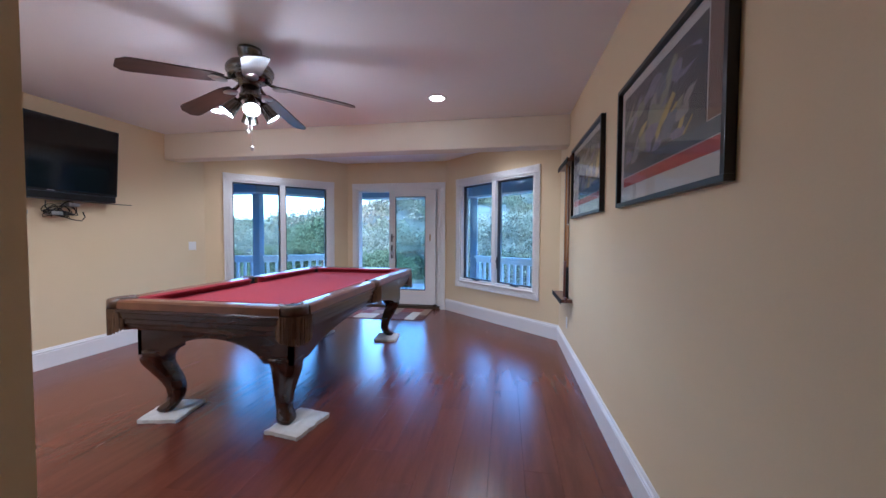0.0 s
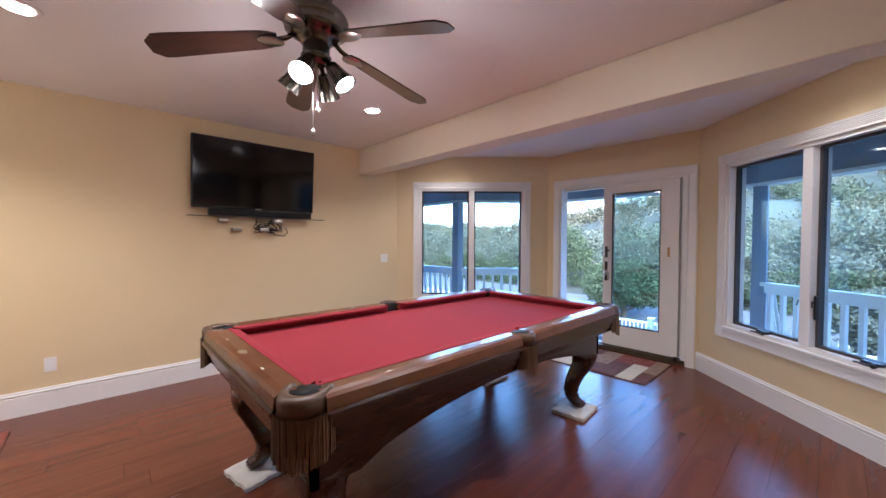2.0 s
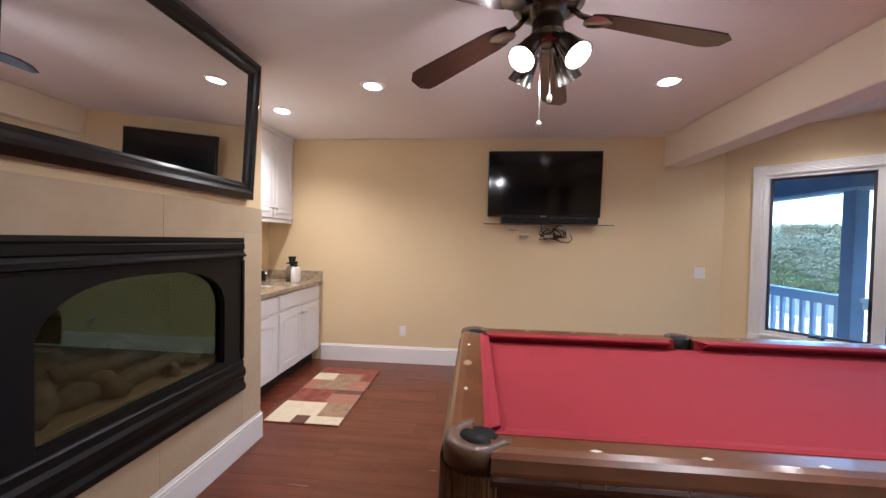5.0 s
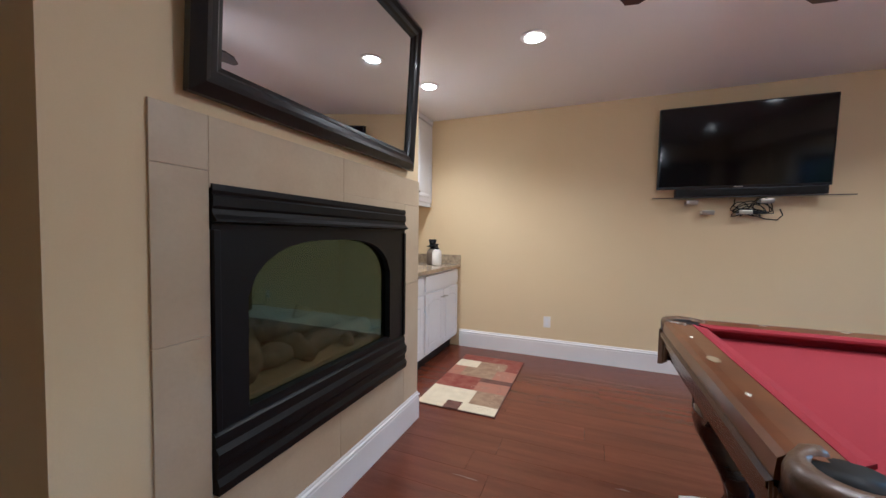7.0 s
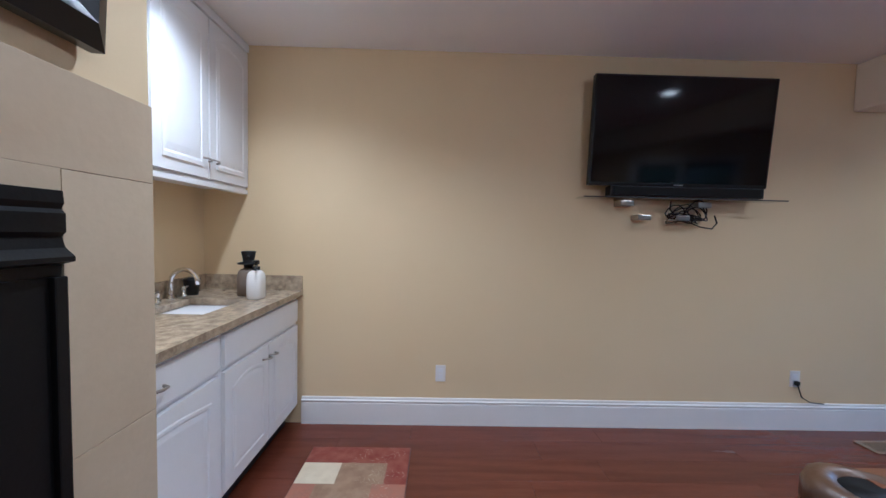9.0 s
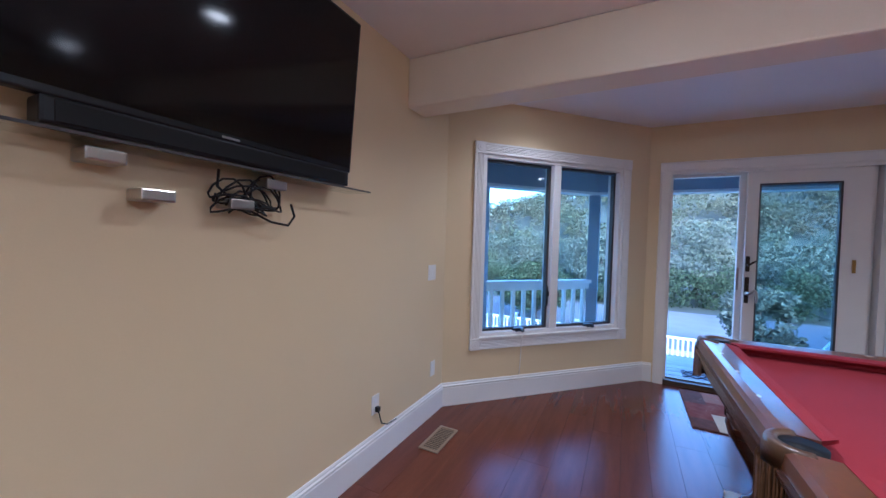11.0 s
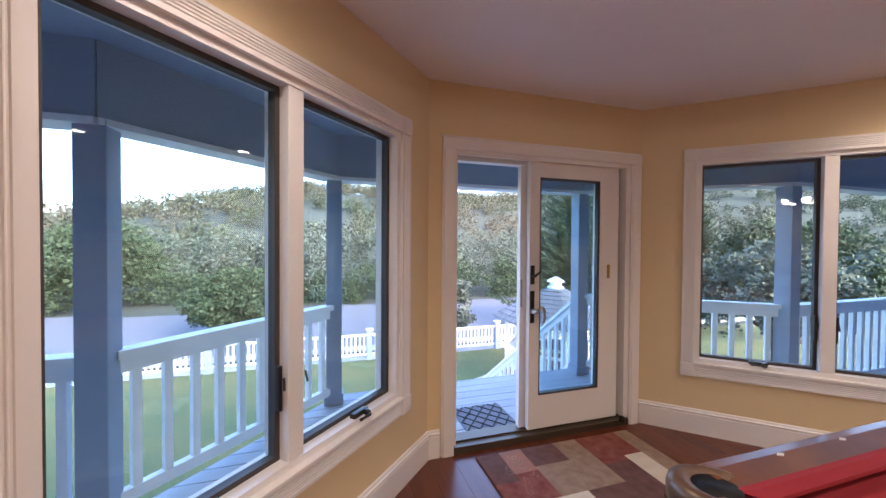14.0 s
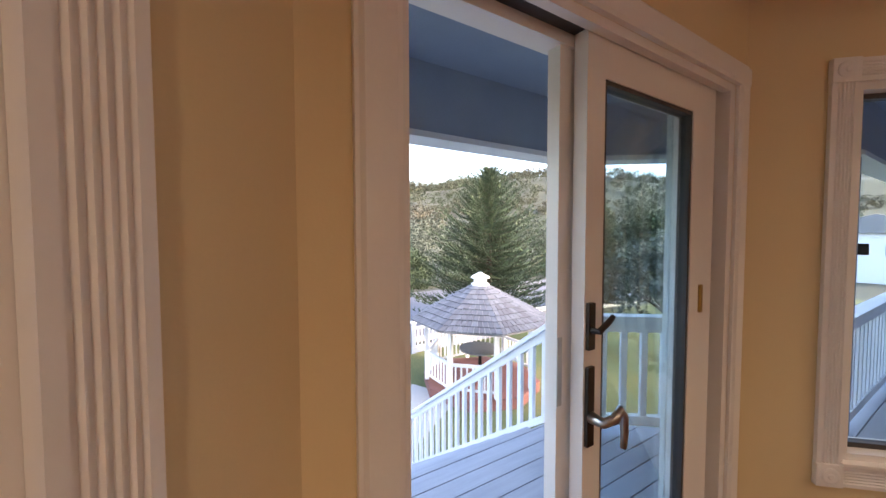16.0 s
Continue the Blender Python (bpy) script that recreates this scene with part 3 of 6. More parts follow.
# ---- ceiling fan ----
def build_fan():
    cx, cy = -1.605, 2.165
    fan = thing("ceiling_fan", "pewter ceiling fan with five dark blades and four lit spotlights", "ceiling fan", Matrix.Translation((cx, cy, CEIL)))
    part("canopy", lathe([(0.075, 0.0), (0.078, -0.02), (0.070, -0.028), (0.074, -0.045), (0.062, -0.055), (0.064, -0.07), (0.045, -0.085), (0.03, -0.10)], 28), M_PEWTER, fan, "stepped pewter canopy", True)
    part("motor_housing", lathe([(0.03, -0.09), (0.08, -0.10), (0.135, -0.115), (0.15, -0.14), (0.15, -0.165), (0.135, -0.185), (0.14, -0.195), (0.10, -0.215), (0.075, -0.22), (0.07, -0.25), (0.05, -0.26)], 32), M_PEWTER, fan, "rounded pewter motor housing", True)
    part("switch_housing", lathe([(0.05, -0.25), (0.062, -0.262), (0.062, -0.30), (0.07, -0.31), (0.07, -0.325), (0.045, -0.345), (0.02, -0.35)], 24), M_PEWTER, fan, "pewter switch housing", True)
    for a in range(5):
        ang = radians(BLADE0 + 72 * a)
        rot = Matrix.Rotation(ang, 4, "Z")
        arm = part("blade_arm", tube([(0.09, 0, -0.205), (0.13, 0, -0.232), (0.17, 0, -0.246)], [0.012, 0.011, 0.012]), M_PEWTER, fan, smooth=True)
        bm = lathe([(0.044, -0.003), (0.046, 0.0), (0.044, 0.005), (0.02, 0.009)], 20, place=Matrix.Translation((0.20, 0, -0.259)) @ Matrix.Diagonal((1.3, 0.85, 1, 1)))
        med = part("medallion", bm, M_METAL, arm, "oval bright medallion", True)
        n = 14
        bm = bmesh.new()
        outl = []
        for k in range(n + 1):
            t = k / n
            r = 0.17 + 0.53 * t
            half = 0.052 + 0.022 * t
            if t > 0.88:
                half *= math.sqrt(max(0.0, 1 - ((t - 0.88) / 0.125) ** 2)) * 0.75 + 0.25
            if t < 0.1:
                half *= 0.65 + 3.5 * t
            outl.append((r, half))
        ring = [(r, h) for r, h in outl] + [(r, -h) for r, h in outl[::-1]]
        top = [bm.verts.new((x, y, -0.240 - 0.17 * (x - 0.17) + 0.20 * y)) for x, y in ring]
        low = [bm.verts.new((x, y, -0.247 - 0.17 * (x - 0.17) + 0.20 * y)) for x, y in ring]
        bm.faces.new(top), bm.faces.new(low[::-1])
        for k in range(len(ring)):
            bm.faces.new((top[k], low[k], low[(k + 1) % len(ring)], top[(k + 1) % len(ring)]))
        blade = part("blade", bm, M_BLADE, fan, "dark wooden blade")
        arm.matrix_local, blade.matrix_local = rot, rot
    for a in range(4):
        ang = radians(SPOT0 + 90 * a)
        tilt = Matrix.Translation((0.055 * math.cos(ang), 0.055 * math.sin(ang), -0.335)) @ Matrix.Rotation(ang, 4, "Z") @ Matrix.Rotation(radians(-38), 4, "Y")
        bm = lathe([(0.010, 0.02), (0.012, -0.025), (0.030, -0.03), (0.036, -0.055), (0.043, -0.10), (0.054, -0.145), (0.056, -0.148), (0.050, -0.146), (0.040, -0.10), (0.03, -0.06)], 24)
        sh = part("lamp_shade", bm, M_PEWTER, fan, "pewter bell-shaped spotlight shade", True)
        bulb = part("bulb", lathe([(0.02, -0.07), (0.03, -0.09), (0.046, -0.13), (0.044, -0.142), (0.02, -0.147)], 20), M_BULB, sh, "glowing reflector bulb", True)
        sh.matrix_local = tilt
        lp = new("fan_lamp", bpy.data.lights.new("fan_lamp", "POINT"))
        lp.data.energy, lp.data.color, lp.data.shadow_soft_size = BULB_POWER * 6, WARM, 0.045
        lp.matrix_world = Matrix.Translation((cx, cy, CEIL)) @ tilt @ Matrix.Translation((0, 0, -0.155))
    for dx, dy, end in ((0.03, -0.03, -0.68), (-0.035, 0.02, -0.55)):
        bm = tube([(dx, dy, -0.33), (dx, dy, end)], 0.0025, 5)
        ch = part("pull_chain", bm, M_METAL, fan, "thin beaded pull chain")
        part("chain_knob", lathe([(0.003, 0.02), (0.010, 0.012), (0.012, 0.0), (0.008, -0.012), (0.002, -0.016)], 12, place=Matrix.Translation((dx, dy, end))), M_METAL, ch, smooth=True)


BLADE0, SPOT0 = 22.0, 40.0
build_fan()


# ---- pool table ----
def arch_panel(length, z_top, z_leg, z_mid, shoulder, thick, place, bm):
    """An apron board along x with an arched lower edge."""
    pts = []
    n = 16
    for k in range(n + 1):
        t = k / n
        u = shoulder + (length - 2 * shoulder) * t
        pts.append((u, z_leg + (z_mid - z_leg) * math.sin(math.pi * t) ** 0.6))
    outl = [(0, z_top), (0, z_leg), *pts, (length, z_leg), (length, z_top)]
    a = [bm.verts.new((u, 0, z)) for u, z in outl]
    b = [bm.verts.new((u, thick, z)) for u, z in outl]
    k = len(outl)
    for i in range(k):
        bm.faces.new((a[i], a[(i + 1) % k], b[(i + 1) % k], b[i]))
    for s in (a, b):
        bm.faces.new(s)
    bmesh.ops.transform(bm, matrix=place, verts=a + b)


def build_table():
    x0, x1, y0, y1, H = -2.455, -1.045, 1.82, 4.435, 0.826
    cx, cy = (x0 + x1) / 2, (y0 + y1) / 2
    hx, hy = (x1 - x0) / 2, (y1 - y0) / 2
    t = thing("pool_table", "dark wooden pool table with red cloth and fringed leather pockets", "pool table", Matrix.Translation((cx, cy, 0)))
    rw, cush = 0.115, 0.05
    ex, ey, cut = hx - rw, hy - rw, 0.075
    ring = [(-ex + cut, -ey), (ex - cut, -ey), (ex, -ey + cut), (ex, ey - cut), (ex - cut, ey), (-ex + cut, ey), (-ex, ey - cut), (-ex, -ey + cut)]
    bm = bmesh.new()
    e = bmesh.ops.extrude_face_region(bm, geom=[bm.faces.new([bm.verts.new((x, y, H - 0.084)) for x, y in ring])])
    bmesh.ops.translate(bm, verts=[v for v in e["geom"] if isinstance(v, bmesh.types.BMVert)], vec=(0, 0, 0.0235))
    part("bed_cloth", bm, M_CLOTH, t, "red cloth playing bed")
    pr = 0.13
    top_profile = [(0.0, H - 0.045), (0.004, H - 0.012), (0.018, H - 0.002), (0.045, H), (rw, H - 0.006), (rw, H - 0.055), (0.0, H - 0.055)]
    apron = [(0.0, H - 0.056), (-0.012, H - 0.062), (-0.012, H - 0.075), (0.004, H - 0.083), (0.004, H - 0.115), (0.016, H - 0.123), (0.016, H - 0.150), (0.028, H - 0.158), (0.030, H - 0.185), (0.045, H - 0.195), (0.09, H - 0.195), (0.09, H - 0.056)]
    cushion = [(rw, H - 0.004), (rw + 0.02, H - 0.003), (rw + cush, H - 0.009), (rw + cush + 0.001, H - 0.019), (rw + 0.012, H - 0.040), (rw + 0.004, H - 0.0598), (rw, H - 0.0598)]
    sides = []
    for sx in (-1, 1):
        for sy in (-1, 1):
            u = pr if sy < 0 else hy + 0.055
            L = hy - 0.055 - pr
            if sx < 0:
                m = axis(-hx, -hy + u + L, 0, (0, -1, 0), (1, 0, 0))
            else:
                m = axis(hx, -hy + u, 0, (0, 1, 0), (-1, 0, 0))
            sides.append((m, L, False))
    for sy in (-1, 1):
        L = 2 * hx - 2 * pr
        m = axis(-hx + pr, -hy, 0, (1, 0, 0), (0, 1, 0)) if sy < 0 else axis(hx - pr, hy, 0, (-1, 0, 0), (0, -1, 0))
        sides.append((m, L, True))
    for m, L, short in sides:
        rail = part("rail", prism(top_profile, L), M_RAIL, t, "glossy walnut-stained rail")
        rail.matrix_local = m
        part("apron", prism(apron, L), M_WOOD, t, "dark moulded apron").matrix_local = m
        bm = prism(cushion, L)
        for v in bm.verts:
            if v.co.y > rw + 0.001:
                v.co.x += 0.045 if v.co.x < L / 2 else -0.045
        part("cushion", bm, M_CLOTH, t, "red cloth cushion").matrix_local = m
        for k in range(3):
            if short and k == 1 and m.translation.y < 0:
                continue
            u = L * (k + 1) / 4
            bm = bmesh.new()
            q = [bm.verts.new(v) for v in ((u - 0.016, 0.052, H + 0.0005), (u, 0.044, H + 0.0005), (u + 0.016, 0.052, H + 0.0005), (u, 0.060, H + 0.0005))]
            e = bmesh.ops.extrude_face_region(bm, geom=[bm.faces.new(q)])
            bmesh.ops.translate(bm, verts=[v for v in e["geom"] if isinstance(v, bmesh.types.BMVert)], vec=(0, 0, -0.003))
            part("sight", bm, M_PEARL, rail, "pearl diamond sight")
    # name plate on one short rail
    part("name_plate", lathe([(0.026, H - 0.004), (0.026, H + 0.001), (0.02, H + 0.0015)], 24, place=Matrix.Translation((0, -hy + 0.052, 0)) @ Matrix.Diagonal((1.3, 0.75, 1, 1))), mat("dull_plate", (0.30, 0.22, 0.13), 0.4, scale=40), t, "small oval dull brass plate")
    # pockets
    def pocket(x, y, ang, corner):
        m = pose(x, y, 0, 0, 0, ang)
        r = 0.057 if corner else 0.052
        cup = part("pocket_cup", lathe([(r, H - 0.004), (r * 0.95, H - 0.06), (r * 0.9, H - 0.17), (r * 0.55, H - 0.21), (0.01, H - 0.215), (0.01, H - 0.20), (r * 0.5, H - 0.19), (r * 0.82, H - 0.15), (r * 0.86, H - 0.03), (r * 0.9, H - 0.003)], 20), M_BLACK, t, "black leather pocket", True)
        cup.matrix_local = m
        # iron: a horseshoe cap round the outer side, opening towards -x
        n = 14
        span = 125 if corner else 92
        bm = bmesh.new()
        rings = []
        for k in range(n + 1):
            a = radians(-span + 2 * span * k / n)
            ri, ro = r * 0.92, r + (0.042 if corner else 0.032)
            if corner:
                ro += 0.010 * math.cos(2 * a) * (1 if abs(a) < 1.6 else 0)
            sec = [(ri, H - 0.012), (ri + 0.004, H + 0.002), ((ri + ro) / 2, H + 0.007), (ro - 0.006, H + 0.001), (ro, H - 0.014), (ro, H - 0.056), (ri, H - 0.056)]
            rings.append([bm.verts.new((q * math.cos(a), q * math.sin(a), z)) for q, z in sec])
        for p, q in zip(rings, rings[1:]):
            for j in range(7):
                bm.faces.new((p[j], p[(j + 1) % 7], q[(j + 1) % 7], q[j]))
        bm.faces.new(rings[0]), bm.faces.new(rings[-1][::-1])
        iron = part("pocket_iron", bm, M_LEATHER, t, "brown leather-covered pocket iron", True)
        iron.matrix_local = m
        # fringe: many hanging strips
        bm = bmesh.new()
        count = 46 if corner else 22
        arc = 80 if corner else 62
        rnd = random.Random(int(ang) + 7)
        for k in range(count):
            a = radians(-arc + 2 * arc * k / (count - 1))
            ro = r + (0.043 if corner else 0.033) + 0.006 * rnd.random()
            low = H - 0.19 - 0.035 * math.cos(a * 90 / arc) - 0.012 * rnd.random()
            w = 0.0021 + 0.0005 * rnd.random()
            mm = Matrix.Rotation(a, 4, "Z")
            b2 = [(ro, -w, H - 0.058), (ro, w, H - 0.058), (ro + 0.005, w, H - 0.058), (ro + 0.005, -w, H - 0.058)]
            tp = [bm.verts.new(mm @ Vector(v)) for v in b2]
            d = rnd.uniform(-0.003, 0.003)
            lo = [bm.verts.new(mm @ Vector((v[0] + d, v[1] + d, low))) for v in b2]
            for j in range(4):
                bm.faces.new((tp[j], tp[(j + 1) % 4], lo[(j + 1) % 4], lo[j]))
            bm.faces.new(lo)
        part("fringe", bm, M_FRINGE, t, "brown leather fringe").matrix_local = m
        # added backing: its dark colour puts shade into the gaps between the strips
        bm = bmesh.new()
        sh = []
        for k in range(13):
            a = radians(-arc + 2 * arc * k / 12)
            ro = r + (0.038 if corner else 0.028)
            sh.append([bm.verts.new((q * math.cos(a), q * math.sin(a), z)) for q, z in ((ro, H - 0.056), (ro + 0.003, H - 0.075), (ro + 0.003, H - 0.185), (ro - 0.012, H - 0.185), (ro - 0.012, H - 0.056))])
        for p, q in zip(sh, sh[1:]):
            for j in range(5):
                bm.faces.new((p[j], p[(j + 1) % 5], q[(j + 1) % 5], q[j]))
        bm.faces.new(sh[0]), bm.faces.new(sh[-1][::-1])
        part("pocket_shield", bm, M_FRINGE_GAP, t, "added dark backing, shade between the fringe strips").matrix_local = m

    k = 0.098
    for sx, sy, ang in ((-1, -1, 225), (1, -1, 315), (1, 1, 45), (-1, 1, 135)):
        pocket(sx * (hx - k), sy * (hy - k), ang, True)
    pocket(-hx + 0.058, 0, 180, False), pocket(hx - 0.058, 0, 0, False)
    # cabinet with arched aprons
    ix, iy, zt = hx - 0.13, hy - 0.13, H - 0.18
    for m, L in ((axis(-ix, -iy, 0, (1, 0, 0), (0, 1, 0)), 2 * ix), (axis(ix, iy, 0, (-1, 0, 0), (0, -1, 0)), 2 * ix),
                 (axis(ix, -iy, 0, (0, 1, 0), (-1, 0, 0)), 2 * iy), (axis(-ix, iy, 0, (0, -1, 0), (1, 0, 0)), 2 * iy)):
        bm = bmesh.new()
        arch_panel(L, zt, 0.43, 0.57, 0.2, 0.03, m, bm)
        part("cabinet_side", bm, M_WOOD, t, "dark arched cabinet side")
    part("slate_bed", box(-hx + 0.2, hx - 0.2, -hy + 0.2, hy - 0.2, H - 0.132, H - 0.0845), M_WOOD, t)
    # cabriole legs
    for sx in (-1, 1):
        for sy in (-1, 1):
            bx, by = sx * 0.435, sy * 1.045
            d = Vector((sx, sy * 1.0, 0)).normalized()
            rings = []
            bm = bmesh.new()
            for z, off, r in ((0.56, 0.030, 0.080), (0.475, 0.030, 0.084), (0.470, 0.050, 0.100), (0.452, 0.056, 0.106), (0.440, 0.070, 0.092), (0.405, 0.088, 0.084), (0.36, 0.082, 0.078), (0.30, 0.048, 0.070),
                              (0.23, 0.010, 0.060), (0.165, -0.014, 0.052), (0.11, -0.016, 0.045), (0.07, 0.0, 0.046), (0.045, 0.026, 0.052), (0.022, 0.044, 0.050), (0.0075, 0.046, 0.040)):
                c = Vector((bx, by, 0)) + d * off
                ring = []
                for kk in range(16):
                    a = 2 * math.pi * kk / 16
                    q = r / max(abs(math.cos(a)), abs(math.sin(a))) ** 0.55
                    ring.append(bm.verts.new((c.x + q * math.cos(a), c.y + q * math.sin(a), z)))
                rings.append(ring)
            for p, q in zip(rings, rings[1:]):
                for j in range(16):
                    bm.faces.new((p[j], p[(j + 1) % 16], q[(j + 1) % 16], q[j]))
            bm.faces.new(rings[0]), bm.faces.new(rings[-1])
            part("leg", bm, M_WOOD, t, "carved dark cabriole leg", True)


build_table()


def towel(x, y, w, l, turn, seed):
    rnd = random.Random(seed)
    n = 12
    bm = bmesh.new()
    grid = [[None] * (n + 1) for _ in range(n + 1)]
    for i in range(n + 1):
        for j in range(n + 1):
            edge = min(i, j, n - i, n - j)
            z = 0.031 - (0.006 if edge == 0 else 0) + 0.0016 * math.sin(i * 1.9 + seed) * (edge > 0)
            wob = 0.006 * rnd.uniform(-1, 1) if edge == 0 else 0
            grid[i][j] = bm.verts.new((w * (i / n - 0.5) + wob, l * (j / n - 0.5) + wob, z))
    for i in range(n):
        for j in range(n):
            bm.faces.new((grid[i][j], grid[i + 1][j], grid[i + 1][j + 1], grid[i][j + 1]))
    e = bmesh.ops.extrude_face_region(bm, geom=list(bm.faces))
    for v in e["geom"]:
        if isinstance(v, bmesh.types.BMVert):
            v.co.z = 0.001
    ob = part("folded_towel", bm, M_TOWEL)
    ob.matrix_world = pose(x, y, FLOOR_Z, 0, 0, turn)
    tagged(ob, "folded white towel lying on the floor under a table leg", "towel", "towels under the table legs")


for k, (x, y, w, l, a) in enumerate(((-2.15, 2.08, 0.27, 0.31, 12), (-1.22, 2.09, 0.25, 0.33, -8), (-1.30, 4.16, 0.26, 0.30, 5), (-2.15, 4.17, 0.24, 0.30, -4))):
    towel(x + (0.0 if k in (1, 2) else -0.05), y, w, l, a, k)


# ---- fireplace and mirror ----
def build_fireplace():
    x0, x1, z0, z1, y = -2.29, -1.065, 0.36, 1.355, 0.41
    f = thing("gas_fireplace", "black iron gas fireplace insert with arched glass and ceramic logs", "fireplace", Matrix.Translation((0, y, 0.018)))
    # hood: stepped moulding along the top
    pr = [(0.0, 1.355), (0.016, 1.355), (0.018, 1.335), (0.013, 1.325), (0.020, 1.318), (0.020, 1.288), (0.013, 1.280), (0.018, 1.262), (0.034, 1.248), (0.034, 1.240), (0.012, 1.234), (0.010, 1.215), (0.0, 1.215)]
    part("hood", prism(pr, x1 - x0, place=Matrix.Translation((x0, 0, 0))), M_IRON, f, "stepped black hood moulding")
    pr = [(a, 0.385 + (b - 0.36) * 2.0) for a, b in ((0.0, 0.36), (0.030, 0.36), (0.034, 0.375), (0.022, 0.385), (0.022, 0.40), (0.032, 0.408), (0.032, 0.425), (0.018, 0.434), (0.018, 0.452), (0.0, 0.46))]
    part("lower_grille", prism(pr, x1 - x0, place=Matrix.Translation((x0, 0, 0))), M_IRON, f, "stepped black lower grille")
    for a, b in ((x0, x0 + 0.022), (x1 - 0.022, x1)):
        part("side_trim", box(a, b, 0, 0.022, 0.585, 1.215, 0.003), M_IRON, f)
    # face plate with an arched opening
    ax0, ax1, az0, spring, crown = x0 + 0.172, x1 - 0.125, 0.612, 0.99, 1.18
    bm = bmesh.new()
    n = 28
    low, topv = [], []
    for k in range(n + 1):
        t = k / n
        u = ax0 + (ax1 - ax0) * t
        c = abs(2 * t - 1)
        low.append((u, spring + (crown - spring) * (1 - c ** 3.2) ** 0.62))
    yf, yb = 0.012, -0.03
    def quad(p):
        for yy in (yf, yb):
            bm.faces.new([bm.verts.new((u, yy, z)) for u, z in p])
    for (u, z), (v, w) in zip(low, low[1:]):
        quad([(u, z), (v, w), (v, 1.215), (u, 1.215)])
        bm.faces.new([bm.verts.new(q) for q in ((u, yf, z), (v, yf, w), (v, yb, w), (u, yb, z))])
    for a, b, c, d in ((x0 + 0.022, ax0, 0.585, 1.215), (ax1, x1 - 0.022, 0.585, 1.215), (ax0, ax1, 0.585, az0)):
        part("face_stile", box(a, b, yb, yf, c, d), M_IRON, f)
    bmesh.ops.remove_doubles(bm, verts=bm.verts, dist=0.0002)
    part("face_plate", bm, M_IRON, f, "black face plate with an arched opening")
    pane = part("fire_glass", box(ax0 - 0.01, ax1 + 0.01, -0.022, -0.018, az0 - 0.02, crown + 0.02), M_FIREGLASS, f, "dark reflective glass")
    pane.visible_shadow = False
    # firebox
    d = 0.46
    bm = box(x0 + 0.02, x1 - 0.02, -d - 0.02, -d, 0.42, 1.30)
    box(x0 + 0.02, x0 + 0.04, -d, -0.04, 0.42, 1.30, bm=bm), box(x1 - 0.04, x1 - 0.02, -d, -0.04, 0.42, 1.30, bm=bm)
    box(x0 + 0.04, x1 - 0.04, -d, -0.04, 1.28, 1.30, bm=bm), box(x0 + 0.04, x1 - 0.04, -d, -0.04, 0.42, 0.44, bm=bm)
    part("firebox", bm, M_FIREBOX, f, "sooty dark firebox lining")
    part("ember_bed", box(x0 + 0.05, x1 - 0.05, -d + 0.05, -0.05, 0.44, 0.622, 0.02), M_SAND, f, "pale sand ember bed")
    rnd = random.Random(5)
    for a, b, r in (((-2.1, -0.16, 0.58), (-1.30, -0.20, 0.60), 0.052), ((-2.0, -0.30, 0.60), (-1.25, -0.28, 0.64), 0.058), ((-2.05, -0.10, 0.57), (-1.72, -0.30, 0.72), 0.04),
                    ((-1.62, -0.09, 0.565), (-1.50, -0.33, 0.74), 0.045), ((-1.28, -0.10, 0.57), (-1.45, -0.30, 0.73), 0.042), ((-1.9, -0.22, 0.66), (-1.4, -0.2, 0.70), 0.038), ((-1.85, -0.09, 0.56), (-1.95, -0.17, 0.60), 0.035)):
        k = 9
        A0, B0 = Vector(a) + Vector((0, 0, 0.08)), Vector(b) + Vector((0, 0, 0.08))
        pts = [A0.lerp(B0, i / k) + Vector((0, rnd.uniform(-0.012, 0.012), rnd.uniform(-0.014, 0.014))) for i in range(k + 1)]
        part("ceramic_log", tube(pts, [r * rnd.uniform(0.75, 1.15) for _ in pts], 9), M_LOG, f, "charred ceramic log", True)


build_fireplace()

# limestone surround: slabs with open joints
wall_fire = bpy.data.objects["wall_fireplace"]
inv = wall_fire.matrix_world.inverted()
J = 0.0012
for xa, xb, za, zb in ((-1.06, -0.90, 0.165, 0.91), (-1.06, -0.90, 0.91, 1.41), (-1.06, -0.90, 1.41, 1.575), (-1.70, -1.06, 1.36, 1.575), (-2.489, -1.70, 1.41, 1.575),
                       (-2.489, -2.295, 0.91, 1.41), (-2.489, -2.295, 0.165, 0.91), (-1.68, -1.06, 0.165, 0.402), (-2.295, -1.68, 0.165, 0.402),
                       (-2.295, -1.70, 1.358, 1.4112)):
    ob = part("limestone_slab", box(xa + J / 2, xb - J / 2, 0.4105, 0.419, za + J / 2, zb - J / 2, 0.0012), M_STONE, wall_fire)
    ob.matrix_parent_inverse = inv


